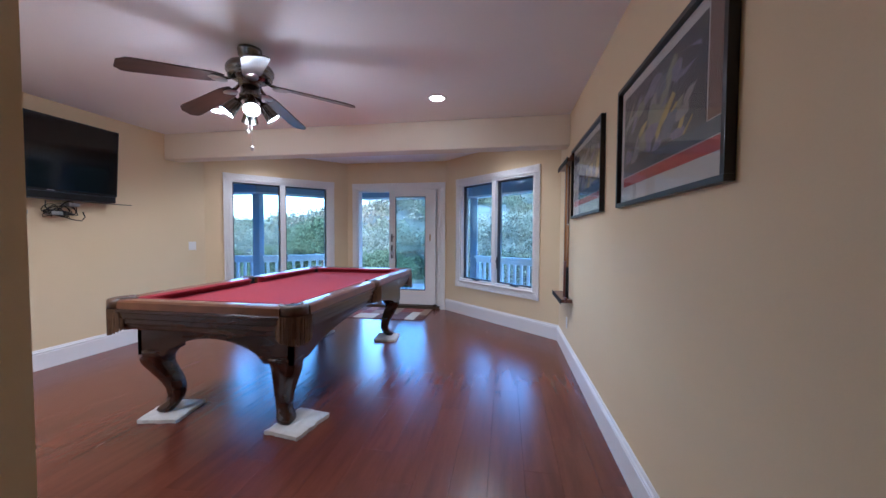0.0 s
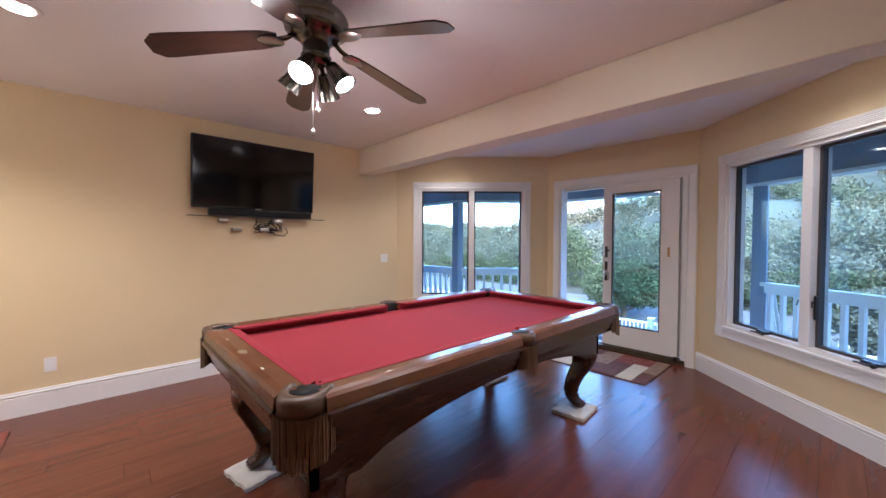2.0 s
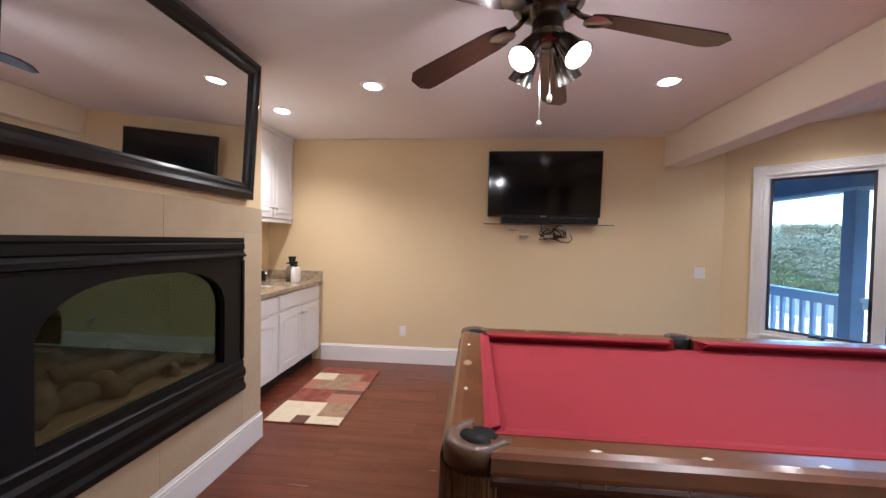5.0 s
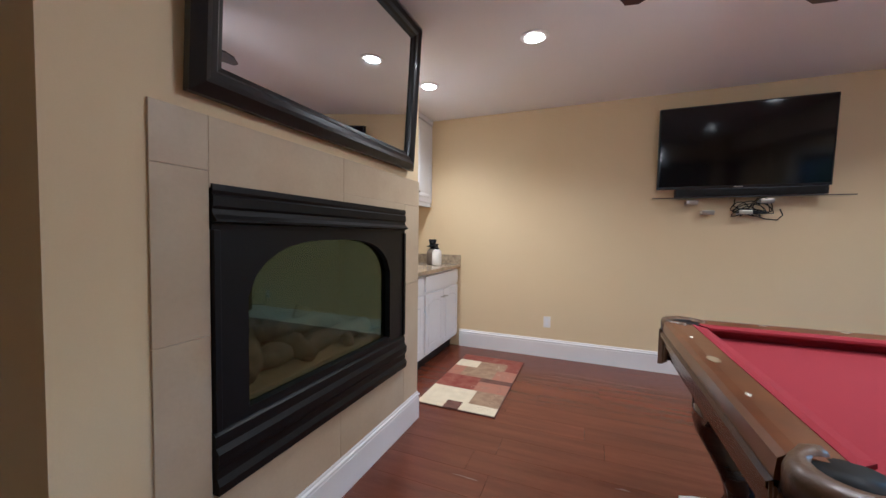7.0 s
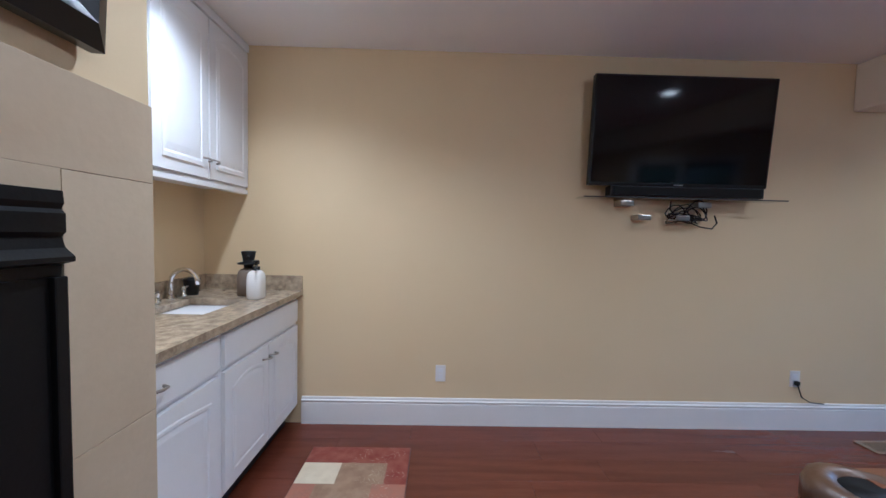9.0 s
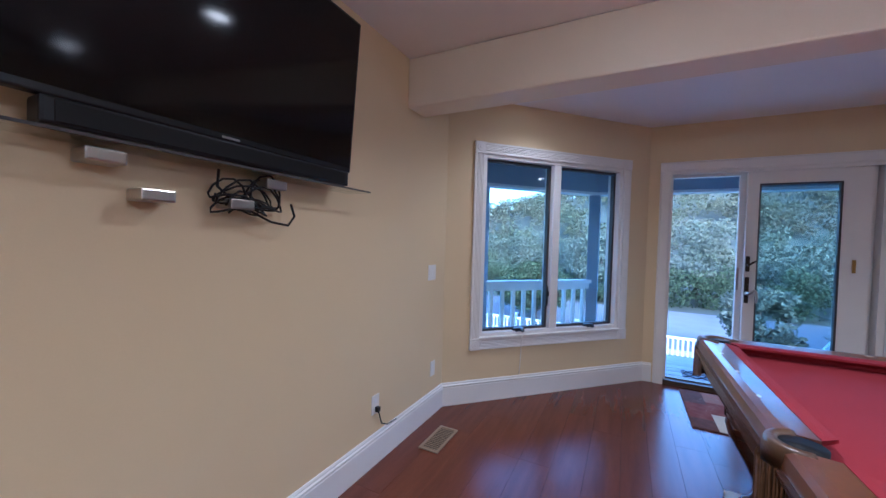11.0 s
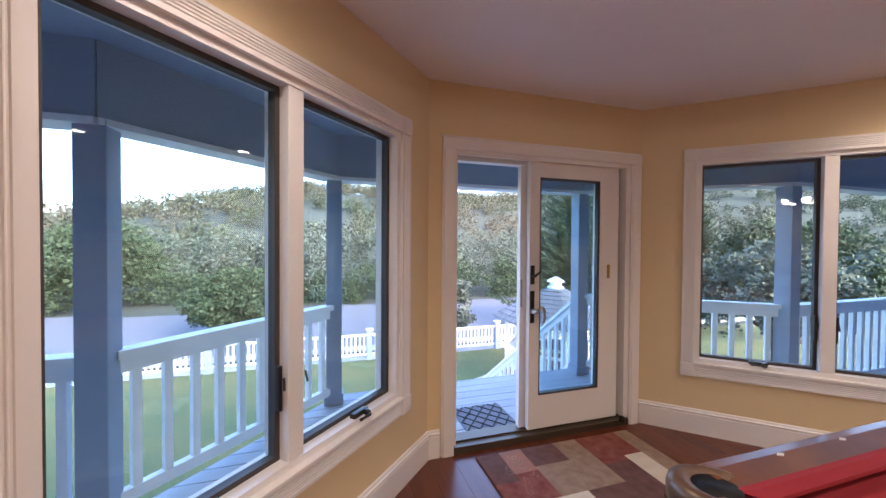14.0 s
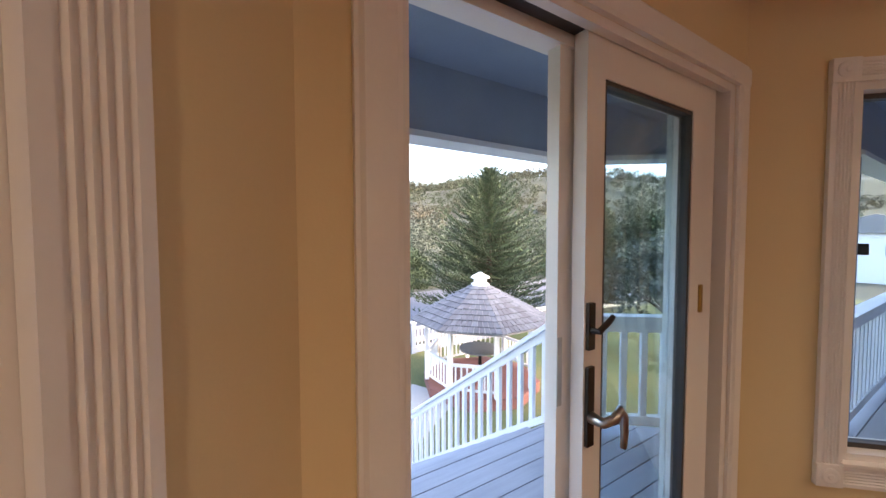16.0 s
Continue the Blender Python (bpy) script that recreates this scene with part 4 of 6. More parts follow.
def build_mirror():
    x0, x1, h = -2.345, -0.985, 0.86
    m = thing("wall_mirror", "large mirror in a wide black frame tilted over the fireplace", "mirror", pose(0, 0.425, 1.62, -3.3, 0, 0))
    pr = [(0.0, 0.0), (0.0, 0.025), (0.035, 0.045), (0.055, 0.034), (0.075, 0.030), (0.085, 0.020), (0.10, 0.014), (0.10, 0.0)]
    w = 0.10
    # mitred frame: each side as a ring of points
    corners = [(x0, 0), (x1, 0), (x1, h), (x0, h)]
    dirs = [(1, 1), (-1, 1), (-1, -1), (1, -1)]
    for k in range(4):
        bm = bmesh.new()
        ends = []
        for c in (k, (k + 1) % 4):
            cx, cz = corners[c]
            dx, dz = dirs[c]
            ends.append([bm.verts.new((cx + dx * a, b, cz + dz * a)) for a, b in pr])
        n = len(pr)
        for j in range(n):
            bm.faces.new((ends[0][j], ends[0][(j + 1) % n], ends[1][(j + 1) % n], ends[1][j]))
        part("frame_side", bm, M_FRAME, m, "black moulded frame side")
    part("mirror_glass", box(x0 + 0.095, x1 - 0.095, 0.006, 0.010, 0.095, h - 0.095), M_MIRROR, m, "clear mirror glass")
    part("backing", box(x0 + 0.01, x1 - 0.01, -0.004, 0.0, 0.01, h - 0.01), M_FRAME, m)


build_mirror()


# ---- bar niche ----
def arched_door(w, h, arch=True):
    """A raised-panel door in x 0..w, z 0..h, its face towards +y."""
    bm = box(0, w, 0, 0.018, 0, h, 0.002)
    e = 0.055
    n = 12
    top = []
    for k in range(n + 1):
        t = k / n
        top.append((w - e - (w - 2 * e) * t, h - e - (0.035 * (1 - math.sin(math.pi * t)) if arch else 0)))
    outl = [(e, e), (w - e, e)] + top
    c = Vector((w / 2, h / 2))
    rings = []
    for s, yy in ((1.0, 0.0185), (0.985, 0.024), (0.93, 0.024), (0.90, 0.019), (0.80, 0.023)):
        rings.append([bm.verts.new((c.x + (u - c.x) * s, yy, c.y + (z - c.y) * s)) for u, z in outl])
    for a, b in zip(rings, rings[1:]):
        for k in range(len(outl)):
            bm.faces.new((a[k], a[(k + 1) % len(outl)], b[(k + 1) % len(outl)], b[k]))
    bm.faces.new(rings[-1])
    return bm


def pull(x, z, w=0.085, vertical=False):
    a = [(-w / 2, 0.0), (-w / 2 + 0.006, 0.022), (0, 0.030), (w / 2 - 0.006, 0.022), (w / 2, 0.0)]
    return tube([(x + (0 if vertical else u), 0.02 + v, z + (u if vertical else 0.006 * math.sin(u * 60))) for u, v in a], [0.006, 0.0048, 0.006, 0.0048, 0.006])


FACE = 0.095


def base_cabinet(x0, x1, doors, label):
    c = thing("base_cabinet", label, "cabinet", Matrix.Translation((x0, FACE, 0)), "bar base cabinets")
    w = x1 - x0
    bm = box(0, w, -0.60, 0, 0.10, 0.865)
    part("body", bm, M_CAB, c)
    part("toe_kick", box(0, w, -0.58, -0.07, FLOOR_Z, 0.0995), M_PLASTIC, c, "dark recessed toe kick")
    fr = part("drawer_front", box(0.02, w - 0.02, 0.001, 0.02, 0.70, 0.845, 0.004), M_CAB, c)
    if len(doors) == 1:
        part("handle", pull(w / 2, 0.775), M_METAL, fr, "curved nickel pull", True)
    for k, (a, b) in enumerate(doors):
        d = part("door", arched_door(b - a, 0.55), M_CAB, c, "white arched raised-panel door")
        d.location = (a, 0.001, 0.125)
        if len(doors) == 1:
            part("knob", lathe([(0.006, 0.018), (0.006, 0.03), (0.015, 0.034), (0.013, 0.042)], 14, place=Matrix.Rotation(radians(-90), 4, "X") @ Matrix.Identity(4)), M_METAL, d, "round nickel knob", True).location = (b - a - 0.05, 0, 0.42)
        else:
            hx = 0.035 if k == 1 else b - a - 0.035
            part("handle", pull(hx, 0.48, 0.075), M_METAL, d, "curved nickel pull", True)


base_cabinet(-3.25, -2.492, [(0.02, 0.738)], "white painted base cabinet with one drawer and an arched door")
base_cabinet(-4.128, -3.252, [(0.02, 0.435), (0.441, 0.856)], "white painted sink base cabinet with two arched doors")


def wall_cabinet(x0, x1):
    c = thing("wall_cabinet", "white painted wall cabinet with two arched raised-panel doors", "cabinet", Matrix.Translation((x0, -0.25, 1.57)), "wall cabinets over the bar")
    w, h = x1 - x0, CEIL - 1.57 - 0.003
    part("body", box(0, w, -0.278, 0, 0.0, h), M_CAB, c)
    part("light_rail", box(0, w, -0.03, 0.012, -0.03, -0.0005, 0.003), M_CAB, c)
    part("crown", box(0, w, 0.0005, 0.025, h - 0.05, h, 0.006), M_CAB, c)
    for k in range(2):
        a = 0.008 + k * w / 2
        d = part("door", arched_door(w / 2 - 0.012, h - 0.075), M_CAB, c, "white arched raised-panel door")
        d.location = (a, 0.001, 0.015)
        part("knob", pull(0.03 if k == 1 else w / 2 - 0.042, 0.10, 0.05), M_METAL, d, "small nickel pull", True)


wall_cabinet(-4.148, -3.322)
wall_cabinet(-3.320, -2.493)

bm = bmesh.new()
sx0, sx1, sy0, sy1 = -3.78, -3.40, -0.38, -0.06
for a, b, c, d in ((-4.148, sx0, -0.528, 0.135), (sx1, -2.492, -0.528, 0.135), (sx0, sx1, -0.528, sy0), (sx0, sx1, sy1, 0.135)):
    box(a, b, c, d, 0.867, 0.902, bm=bm)
box(-4.148, -2.492, -0.528, -0.508, 0.903, 1.0, bm=bm), box(-4.148, -4.128, -0.507, 0.132, 0.903, 1.0, bm=bm)
tagged(part("granite_worktop", bm, M_GRANITE), "speckled beige granite bar top with a low backsplash", "worktop")
sink = thing("bar_sink", "small square undermount stainless steel bar sink", "sink", Matrix.Translation(((sx0 + sx1) / 2, (sy0 + sy1) / 2, 0.70)))
w, d = (sx1 - sx0) / 2, (sy1 - sy0) / 2
bm = box(-w, w, -d, -d + 0.012, 0.0, 0.166)
box(-w, w, d - 0.012, d, 0, 0.166, bm=bm), box(-w, -w + 0.012, -d + 0.012, d - 0.012, 0, 0.166, bm=bm), box(w - 0.012, w, -d + 0.012, d - 0.012, 0, 0.166, bm=bm), box(-w + 0.012, w - 0.012, -d + 0.012, d - 0.012, 0, 0.012, bm=bm)
part("basin", bm, M_STEEL, sink)
part("drain", lathe([(0.04, 0.0125), (0.04, 0.016), (0.02, 0.014)], 18), M_CHROME, sink)
fau = thing("faucet", "polished chrome gooseneck bar faucet with two lever handles", "faucet", Matrix.Translation((-3.72, -0.445, 0.903)))
pts = [(0, 0, 0), (0, 0, 0.10)] + [(0, 0.075 - 0.075 * math.cos(a), 0.10 + 0.075 * math.sin(a)) for a in (0.4, 0.8, 1.2, 1.57, 2.0, 2.4, 2.8)] + [(0, 0.152, 0.09)]
part("spout", tube(pts, 0.013, 12), M_CHROME, fau, smooth=True)
part("base_ring", lathe([(0.026, 0), (0.026, 0.012), (0.016, 0.03)], 20), M_CHROME, fau, smooth=True)
for dx in (-0.10, 0.10):
    bm = lathe([(0.022, 0), (0.022, 0.008), (0.014, 0.02), (0.014, 0.05), (0.018, 0.055), (0.012, 0.065)], 18, place=Matrix.Translation((dx, 0, 0)))
    tube([(dx, 0, 0.055), (dx * 1.5, 0.01, 0.062)], [0.007, 0.005], bm=bm)
    part("tap_handle", bm, M_CHROME, fau, smooth=True)


def dispenser(x, y, mat_body, label, hat, w):
    c = thing("soap_dispenser", label, "soap dispenser", Matrix.Translation((x, y, 0.903)) @ Matrix.Diagonal((1.25, 1.25, 1.25, 1)))
    bm = bmesh.new()
    rings = []
    for z, s in ((0.0, 0.90), (0.006, 1.0), (0.09, 1.0), (0.115, 0.92), (0.128, 0.7), (0.135, 0.42)):
        ring = []
        for k in range(20):
            a = 2 * math.pi * k / 20
            q = w * s / max(abs(math.cos(a)), abs(math.sin(a))) ** 0.75
            ring.append(bm.verts.new((q * math.cos(a), 0.8 * q * math.sin(a), z)))
        rings.append(ring)
    for a, b in zip(rings, rings[1:]):
        for k in range(20):
            bm.faces.new((a[k], a[(k + 1) % 20], b[(k + 1) % 20], b[k]))
    bm.faces.new(rings[0]), bm.faces.new(rings[-1])
    part("bottle", bm, mat_body, c, smooth=True)
    pr = [(0.02, 0.134), (0.022, 0.15), (0.05, 0.153), (0.05, 0.160), (0.026, 0.165), (0.026, 0.178), (0.034, 0.214), (0.03, 0.217)] if hat else [(0.016, 0.134), (0.018, 0.15), (0.007, 0.152), (0.007, 0.17), (0.016, 0.172), (0.014, 0.18)]
    bm = lathe(pr, 20)
    tube([(0, 0, pr[-2][1] - 0.02), (0.045, 0.02, pr[-2][1] - 0.022), (0.055, 0.024, pr[-2][1] - 0.032)], 0.006, bm=bm)
    part("pump", bm, M_PLASTIC, c, "black pump top", True)


dispenser(-3.93, -0.12, M_TAUPE, "taupe stoneware soap dispenser with a black hat-shaped pump", True, 0.052)
dispenser(-3.82, -0.02, M_PORCELAIN, "white ceramic soap dispenser with a black pump", False, 0.042)
cup = thing("coffee_pod_holder", "small black cup standing behind the faucet on the bar", "cup", Matrix.Translation((-3.90, -0.45, 0.903)))
part("cup_body", lathe([(0.035, 0), (0.045, 0.09), (0.046, 0.10), (0.038, 0.095), (0.03, 0.02)], 18), M_PLASTIC, cup, smooth=True)


# ---- television wall ----
def build_tv():
    y0, y1, z0, z1 = 2.014, 3.184, 1.655, 2.345
    tv = thing("television", "flat black wall-mounted television, switched off", "television", Matrix.Translation((-4.15, (y0 + y1) / 2, z0)) @ Matrix.Rotation(radians(4), 4, "Y"))
    hw, h = (y1 - y0) / 2, z1 - z0
    part("casing", box(0.08, 0.125, -hw, hw, 0, h, 0.006), M_PLASTIC, tv)
    part("screen", box(0.1252, 0.127, -hw + 0.012, hw - 0.012, 0.022, h - 0.012), M_TV, tv, "glossy black screen")
    part("wall_bracket", box(0.004, 0.08, -0.2, 0.2, 0.18, 0.5), M_IRON, tv)
    part("logo_bar", box(0.1272, 0.1282, -0.03, 0.03, 0.007, 0.014), M_METAL, tv)
    bar = thing("soundbar", "long slim black soundbar under the television", "soundbar", Matrix.Translation((-4.148, 2.66, 1.576)))
    part("body", box(0.05, 0.13, -0.505, 0.505, 0.004, 0.07, 0.008), M_PLASTIC, bar)
    part("grille", box(0.1302, 0.133, -0.48, 0.48, 0.012, 0.062, 0.001), M_BLACK, bar, "black cloth grille")
    sh = thing("glass_shelf", "thin clear glass shelf on metal brackets under the soundbar", "shelf", Matrix.Translation((-4.148, 2.65, 1.566)))
    part("shelf_glass", box(0.0, 0.138, -0.67, 0.67, 0.0, 0.008), M_LAMPGLASS, sh)
    part("shelf_edge", box(0.1385, 0.140, -0.67, 0.67, 0.0, 0.008), M_SEAL, sh, "dark polished glass edge")
    for yy, zz in ((-0.36, -0.03), (0.16, -0.03), (-0.24, -0.12), (0.02, -0.12)):
        part("bracket", box(0.0, 0.09, yy - 0.045, yy + 0.045, zz - 0.018, zz + 0.018, 0.006), M_METAL, sh, "chrome shelf clamp")
    cb = thing("cable_bundle", "tangled black cables hanging under the shelf", "cables", Matrix.Translation((-4.09, 2.68, 1.50)))
    rnd = random.Random(11)
    for k in range(9):
        pts = []
        r1, r2 = rnd.uniform(0.05, 0.16), rnd.uniform(0.015, 0.06)
        oy, oz, ph = rnd.uniform(-0.06, 0.10), rnd.uniform(-0.07, 0.0), rnd.uniform(0, 6)
        for j in range(15):
            a = ph + j * 0.5
            pts.append((0.02 * math.sin(a * 1.7 + k), oy + r1 * math.cos(a), oz + r2 * math.sin(a) - 0.02 * math.cos(2 * a)))
        part("cable", tube(pts, 0.004, 6), M_PLASTIC, cb, smooth=True)
    part("cable", tube([(0, -0.08, 0.06), (0.01, -0.09, 0.0), (0.0, -0.02, -0.05), (0.01, 0.12, -0.11), (0.01, 0.20, -0.12), (0, 0.24, -0.08), (0, 0.22, -0.03)], 0.005, 6), M_PLASTIC, cb, smooth=True)


build_tv()


def plate(name, i, u, z, label, slots, w=0.07, h=0.115):
    o = thing(name, label, name.replace("_", " "), wall_place(i) @ Matrix.Translation((u, 0, z)))
    part("cover_plate", box(-w / 2, w / 2, -0.006, -0.0005, -h / 2, h / 2, 0.002), M_WHITE, o, "white plastic cover plate")
    for du, dz, a, b, mt in slots:
        part("rocker" if mt is M_WHITE else "socket", box(du - a, du + a, -0.009 if mt is M_WHITE else -0.0075, -0.006, dz - b, dz + b, 0.001), mt, o)
    return o


SOCK = [(0, 0.02, 0.014, 0.014, M_CAB), (0, -0.02, 0.014, 0.014, M_CAB)]
plate("wall_outlet", 2, 1.085 + 0.53, 0.34, "white double wall outlet above the baseboard", SOCK)
plate("wall_outlet", 2, 3.585 + 0.53, 0.34, "white wall outlet with a plugged-in cord", SOCK)
plate("light_switch", 2, 4.25 + 0.53, 1.09, "white double rocker light switch on the cream wall", [(-0.022, 0, 0.015, 0.032, M_WHITE), (0.022, 0, 0.015, 0.032, M_WHITE)], 0.115, 0.115)
plate("wall_outlet", 2, 4.30 + 0.53, 0.34, "white double wall outlet near the corner", SOCK)
plate("wall_outlet", 6, 0.6, 0.34, "white double wall outlet above the baseboard", SOCK)
cord = thing("power_cord", "thin black power cord trailing from the outlet", "cord", Matrix.Translation((-4.15, 3.585, 0.32)))
part("plug", box(0.01, 0.035, -0.012, 0.012, -0.02, 0.01, 0.003), M_PLASTIC, cord)
part("cable", tube([(0.03, 0, -0.02), (0.03, 0.03, -0.10), (0.025, 0.10, -0.14), (0.022, 0.20, -0.15)], 0.004, 6), M_PLASTIC, cord, smooth=True)
wm = wall_place(3)
cord = thing("window_cord", "thin pale cord hanging from the window crank", "cord", wm @ Matrix.Translation((0.72, -0.03, 0.17)))
part("cord_line", tube([(0, 0.02, 0.0), (0.004, 0.012, 0.14), (-0.003, -0.006, 0.28), (0.0, -0.008, 0.36)], 0.003, 6), M_WHITE, cord, smooth=True)
vent = thing("floor_vent", "bronze slotted floor register set in the planks", "floor vent", Matrix.Translation((-3.93, 4.02, FLOOR_Z + 0.003)))
M_VENT = mat("vent_metal", (0.36, 0.27, 0.18), 0.4, 0.4, fine=0.1)
bm = box(-0.07, -0.052, -0.16, 0.16, 0, 0.006)
box(0.052, 0.07, -0.16, 0.16, 0, 0.006, bm=bm), box(-0.052, 0.052, -0.16, -0.14, 0, 0.006, bm=bm), box(-0.052, 0.052, 0.14, 0.16, 0, 0.006, bm=bm)
part("frame", bm, M_VENT, vent)
part("backing", box(-0.052, 0.052, -0.14, 0.14, 0.0, 0.0015), M_BLACK, vent)
for k in range(14):
    part("slat", box(-0.052, 0.052, -0.135 + k * 0.02, -0.127 + k * 0.02, 0.0015, 0.005), M_VENT, vent)


# ---- rugs: patchwork of pile blocks ----
def leaf_spray(bm, x, y, ang, size, z):
    d = Vector((math.cos(ang), math.sin(ang)))
    s = Vector((-d.y, d.x))
    for k in range(7):
        c = Vector((x, y)) + d * size * k / 7
        for side in (-1, 1):
            tip = c + d * size * 0.16 + s * side * size * 0.15
            w = size * 0.035
            pts = [c + d * w, tip, c + d * (w + size * 0.06)]
            mid = (c + tip) / 2
            ring = [c, mid + s * side * w + d * w, tip, mid - d * w * 0.3]
            bm.faces.new([bm.verts.new((p.x, p.y, z)) for p in ring])


def rug(name, x0, x1, y0, y1, patches, label, sprays):
    r = thing(name, label, "rug", Matrix.Translation((x0, y0, FLOOR_Z + 0.002)))
    W, L = x1 - x0, y1 - y0
    part("backing", box(0, W, 0, L, 0.0, 0.006, 0.002), M_BROWN, r, "dark bound edge")
    for a, b, c, d, mt in patches:
        part("pile_patch", box(0.006 + a * (W - 0.012), 0.006 + b * (W - 0.012), 0.006 + c * (L - 0.012), 0.006 + d * (L - 0.012), 0.006, 0.0105), mt, r)
    for mt, items in sprays:
        bm = bmesh.new()
        for u, v, ang, size in items:
            leaf_spray(bm, u * W, v * L, radians(ang), size, 0.0115)
        tagged(part("leaf_motif", bm, mt, r, "woven leaf sprays"), kind="stuff")


P_BAR = [(0, 0.13, 0, 1, M_RED), (0.13, 0.28, 0.0, 0.36, M_CREAM), (0.13, 0.28, 0.36, 0.80, M_TAN), (0.13, 0.28, 0.80, 1, M_RED), (0.28, 0.47, 0, 0.20, M_ROSE), (0.28, 0.47, 0.20, 0.70, M_TAN), (0.28, 0.47, 0.70, 1, M_ROSE),
         (0.47, 0.54, 0.0, 0.55, M_RED), (0.47, 0.54, 0.55, 1, M_BROWN), (0.54, 0.70, 0.0, 0.55, M_RED), (0.54, 0.70, 0.55, 1, M_ROSE), (0.70, 0.90, 0.0, 0.62, M_CREAM), (0.70, 0.85, 0.62, 1, M_TAN), (0.90, 1.0, 0, 0.35, M_CREAM), (0.90, 1, 0.35, 0.55, M_BROWN), (0.90, 1, 0.55, 1, M_CREAM), (0.85, 0.90, 0.62, 1, M_TAN)]
rug("bar_rug", -3.855, -2.69, 0.31, 0.91, P_BAR, "patchwork accent rug in red, tan and cream before the bar",
    [(M_CREAM, [(0.04, 0.95, -60, 0.22), (0.22, 0.98, -95, 0.2), (0.10, 0.78, -20, 0.16), (0.3, 0.85, -110, 0.2), (0.38, 0.95, -100, 0.18), (0.02, 0.6, -30, 0.2), (0.62, 0.75, -80, 0.16)]), (M_BROWN, [(0.97, 0.75, 150, 0.2), (0.88, 0.95, 190, 0.22), (0.74, 0.16, 80, 0.12), (0.40, 0.05, 120, 0.14), (0.80, 0.85, 170, 0.2), (0.95, 0.9, 160, 0.18), (0.33, 0.10, 60, 0.14), (0.66, 0.90, 200, 0.18)])])
P_DOOR = [(0, 0.13, 0, 0.22, M_BROWN), (0, 0.13, 0.22, 0.62, M_RED), (0, 0.13, 0.62, 1, M_BROWN), (0.13, 0.40, 0.0, 0.38, M_CREAM), (0.13, 0.26, 0.38, 0.70, M_RED), (0.26, 0.47, 0.38, 0.74, M_TAN), (0.13, 0.26, 0.70, 1, M_ROSE), (0.26, 0.47, 0.74, 1, M_BROWN), (0.40, 0.62, 0, 0.38, M_BROWN),
          (0.47, 0.62, 0.38, 1, M_TAN), (0.62, 0.78, 0.0, 0.6, M_BROWN), (0.62, 0.78, 0.6, 1, M_RED), (0.78, 0.90, 0, 0.66, M_CREAM), (0.78, 0.90, 0.66, 1, M_RED), (0.90, 1.0, 0, 0.4, M_BROWN), (0.90, 1, 0.4, 1, M_TAN)]
rug("door_rug", -2.345, -1.08, 5.12, 5.93, P_DOOR, "patchwork accent rug in dark red, tan and cream inside the door",
    [(M_CREAM, [(0.1, 0.7, 60, 0.22), (0.22, 0.6, 100, 0.25), (0.12, 0.42, 70, 0.2), (0.66, 0.8, 20, 0.2)]), (M_BROWN, [(0.42, 0.5, 60, 0.2), (0.95, 0.6, 90, 0.2)])])


# ---- posters and cue rack on the east wall ----
def poster(y0, y1, z0, z1, label, seed, flip):
    """Hangs on the east wall; local x runs towards -y, z up, face towards -x."""
    p = thing("framed_poster", label, "picture", axis(0.785, y1, z0, (0, -1, 0), (1, 0, 0)))
    W, H = y1 - y0, z1 - z0
    f = 0.022
    for a, b, c, d in ((0, W, 0, f), (0, W, H - f, H), (0, f, f, H - f), (W - f, W, f, H - f)):
        part("frame_side", box(a, b, -0.034, -0.002, c, d, 0.002), M_FRAME, p, "black frame side")
    part("paper", box(f, W - f, -0.010, -0.004, f, H - f), M_PAPER, p, "white poster paper")
    gl = part("glazing", box(f, W - f, -0.022, -0.020, f, H - f), M_PICGLASS, p, "clear glazing")
    a0, a1, b0, b1 = 0.07, W - 0.07 - (0.08 if flip else 0), 0.16, H - 0.07
    part("image_ground", box(a0, a1, -0.0125, -0.0102, b0, b1), M_INK[0], p, "dark printed image")
    part("red_band", box(a0, W - f - 0.01, -0.0125, -0.0102, b0 - 0.055, b0 - 0.008), M_INK[5], p, "red printed band")
    part("navy_band", box(a0, W - f - 0.01, -0.0135, -0.0127, b0 - 0.004, b0 + 0.05), M_INK[6], p, "navy printed band")
    if flip:
        part("side_strip", box(a1 + 0.012, W - f - 0.004, -0.0125, -0.0102, b0 + 0.055, H - 0.03), M_INK[7], p, "brown printed strip")
    rnd = random.Random(seed)
    layers = {}
    for k in range(46):
        mi = rnd.choice([2, 2, 3, 4, 4, 8, 8, 1, 0])
        cx, cz = rnd.uniform(a0 + 0.05, a1 - 0.05), b0 + 0.07 + rnd.random() * (b1 - b0 - 0.14)
        if mi == 3:
            cz = b0 + 0.07 + rnd.random() * (b1 - b0) * 0.35
        L, w, ang = rnd.uniform(0.08, 0.22), rnd.uniform(0.015, 0.05), rnd.uniform(-0.2, 1.1)
        ca, sa = math.cos(ang), math.sin(ang)
        pts = []
        for u, v in ((-L / 2, -w * rnd.random()), (-L * 0.2, -w), (L / 2, -w * rnd.uniform(0, 0.6)), (L * 0.45, w * rnd.random()), (-L * 0.1, w), (-L / 2, w * 0.4)):
            pts.append((min(max(cx + u * ca - v * sa, a0), a1), min(max(cz + u * sa + v * ca, b0 + 0.052), b1)))
        bm = layers.setdefault(mi, bmesh.new())
        bm.faces.new([bm.verts.new((u, -0.0127 - 0.00008 * k, z)) for u, z in pts])
    for mi, bm in layers.items():
        part("printed_shapes", bm, M_INK[mi], p, "angular printed shapes")
    return p


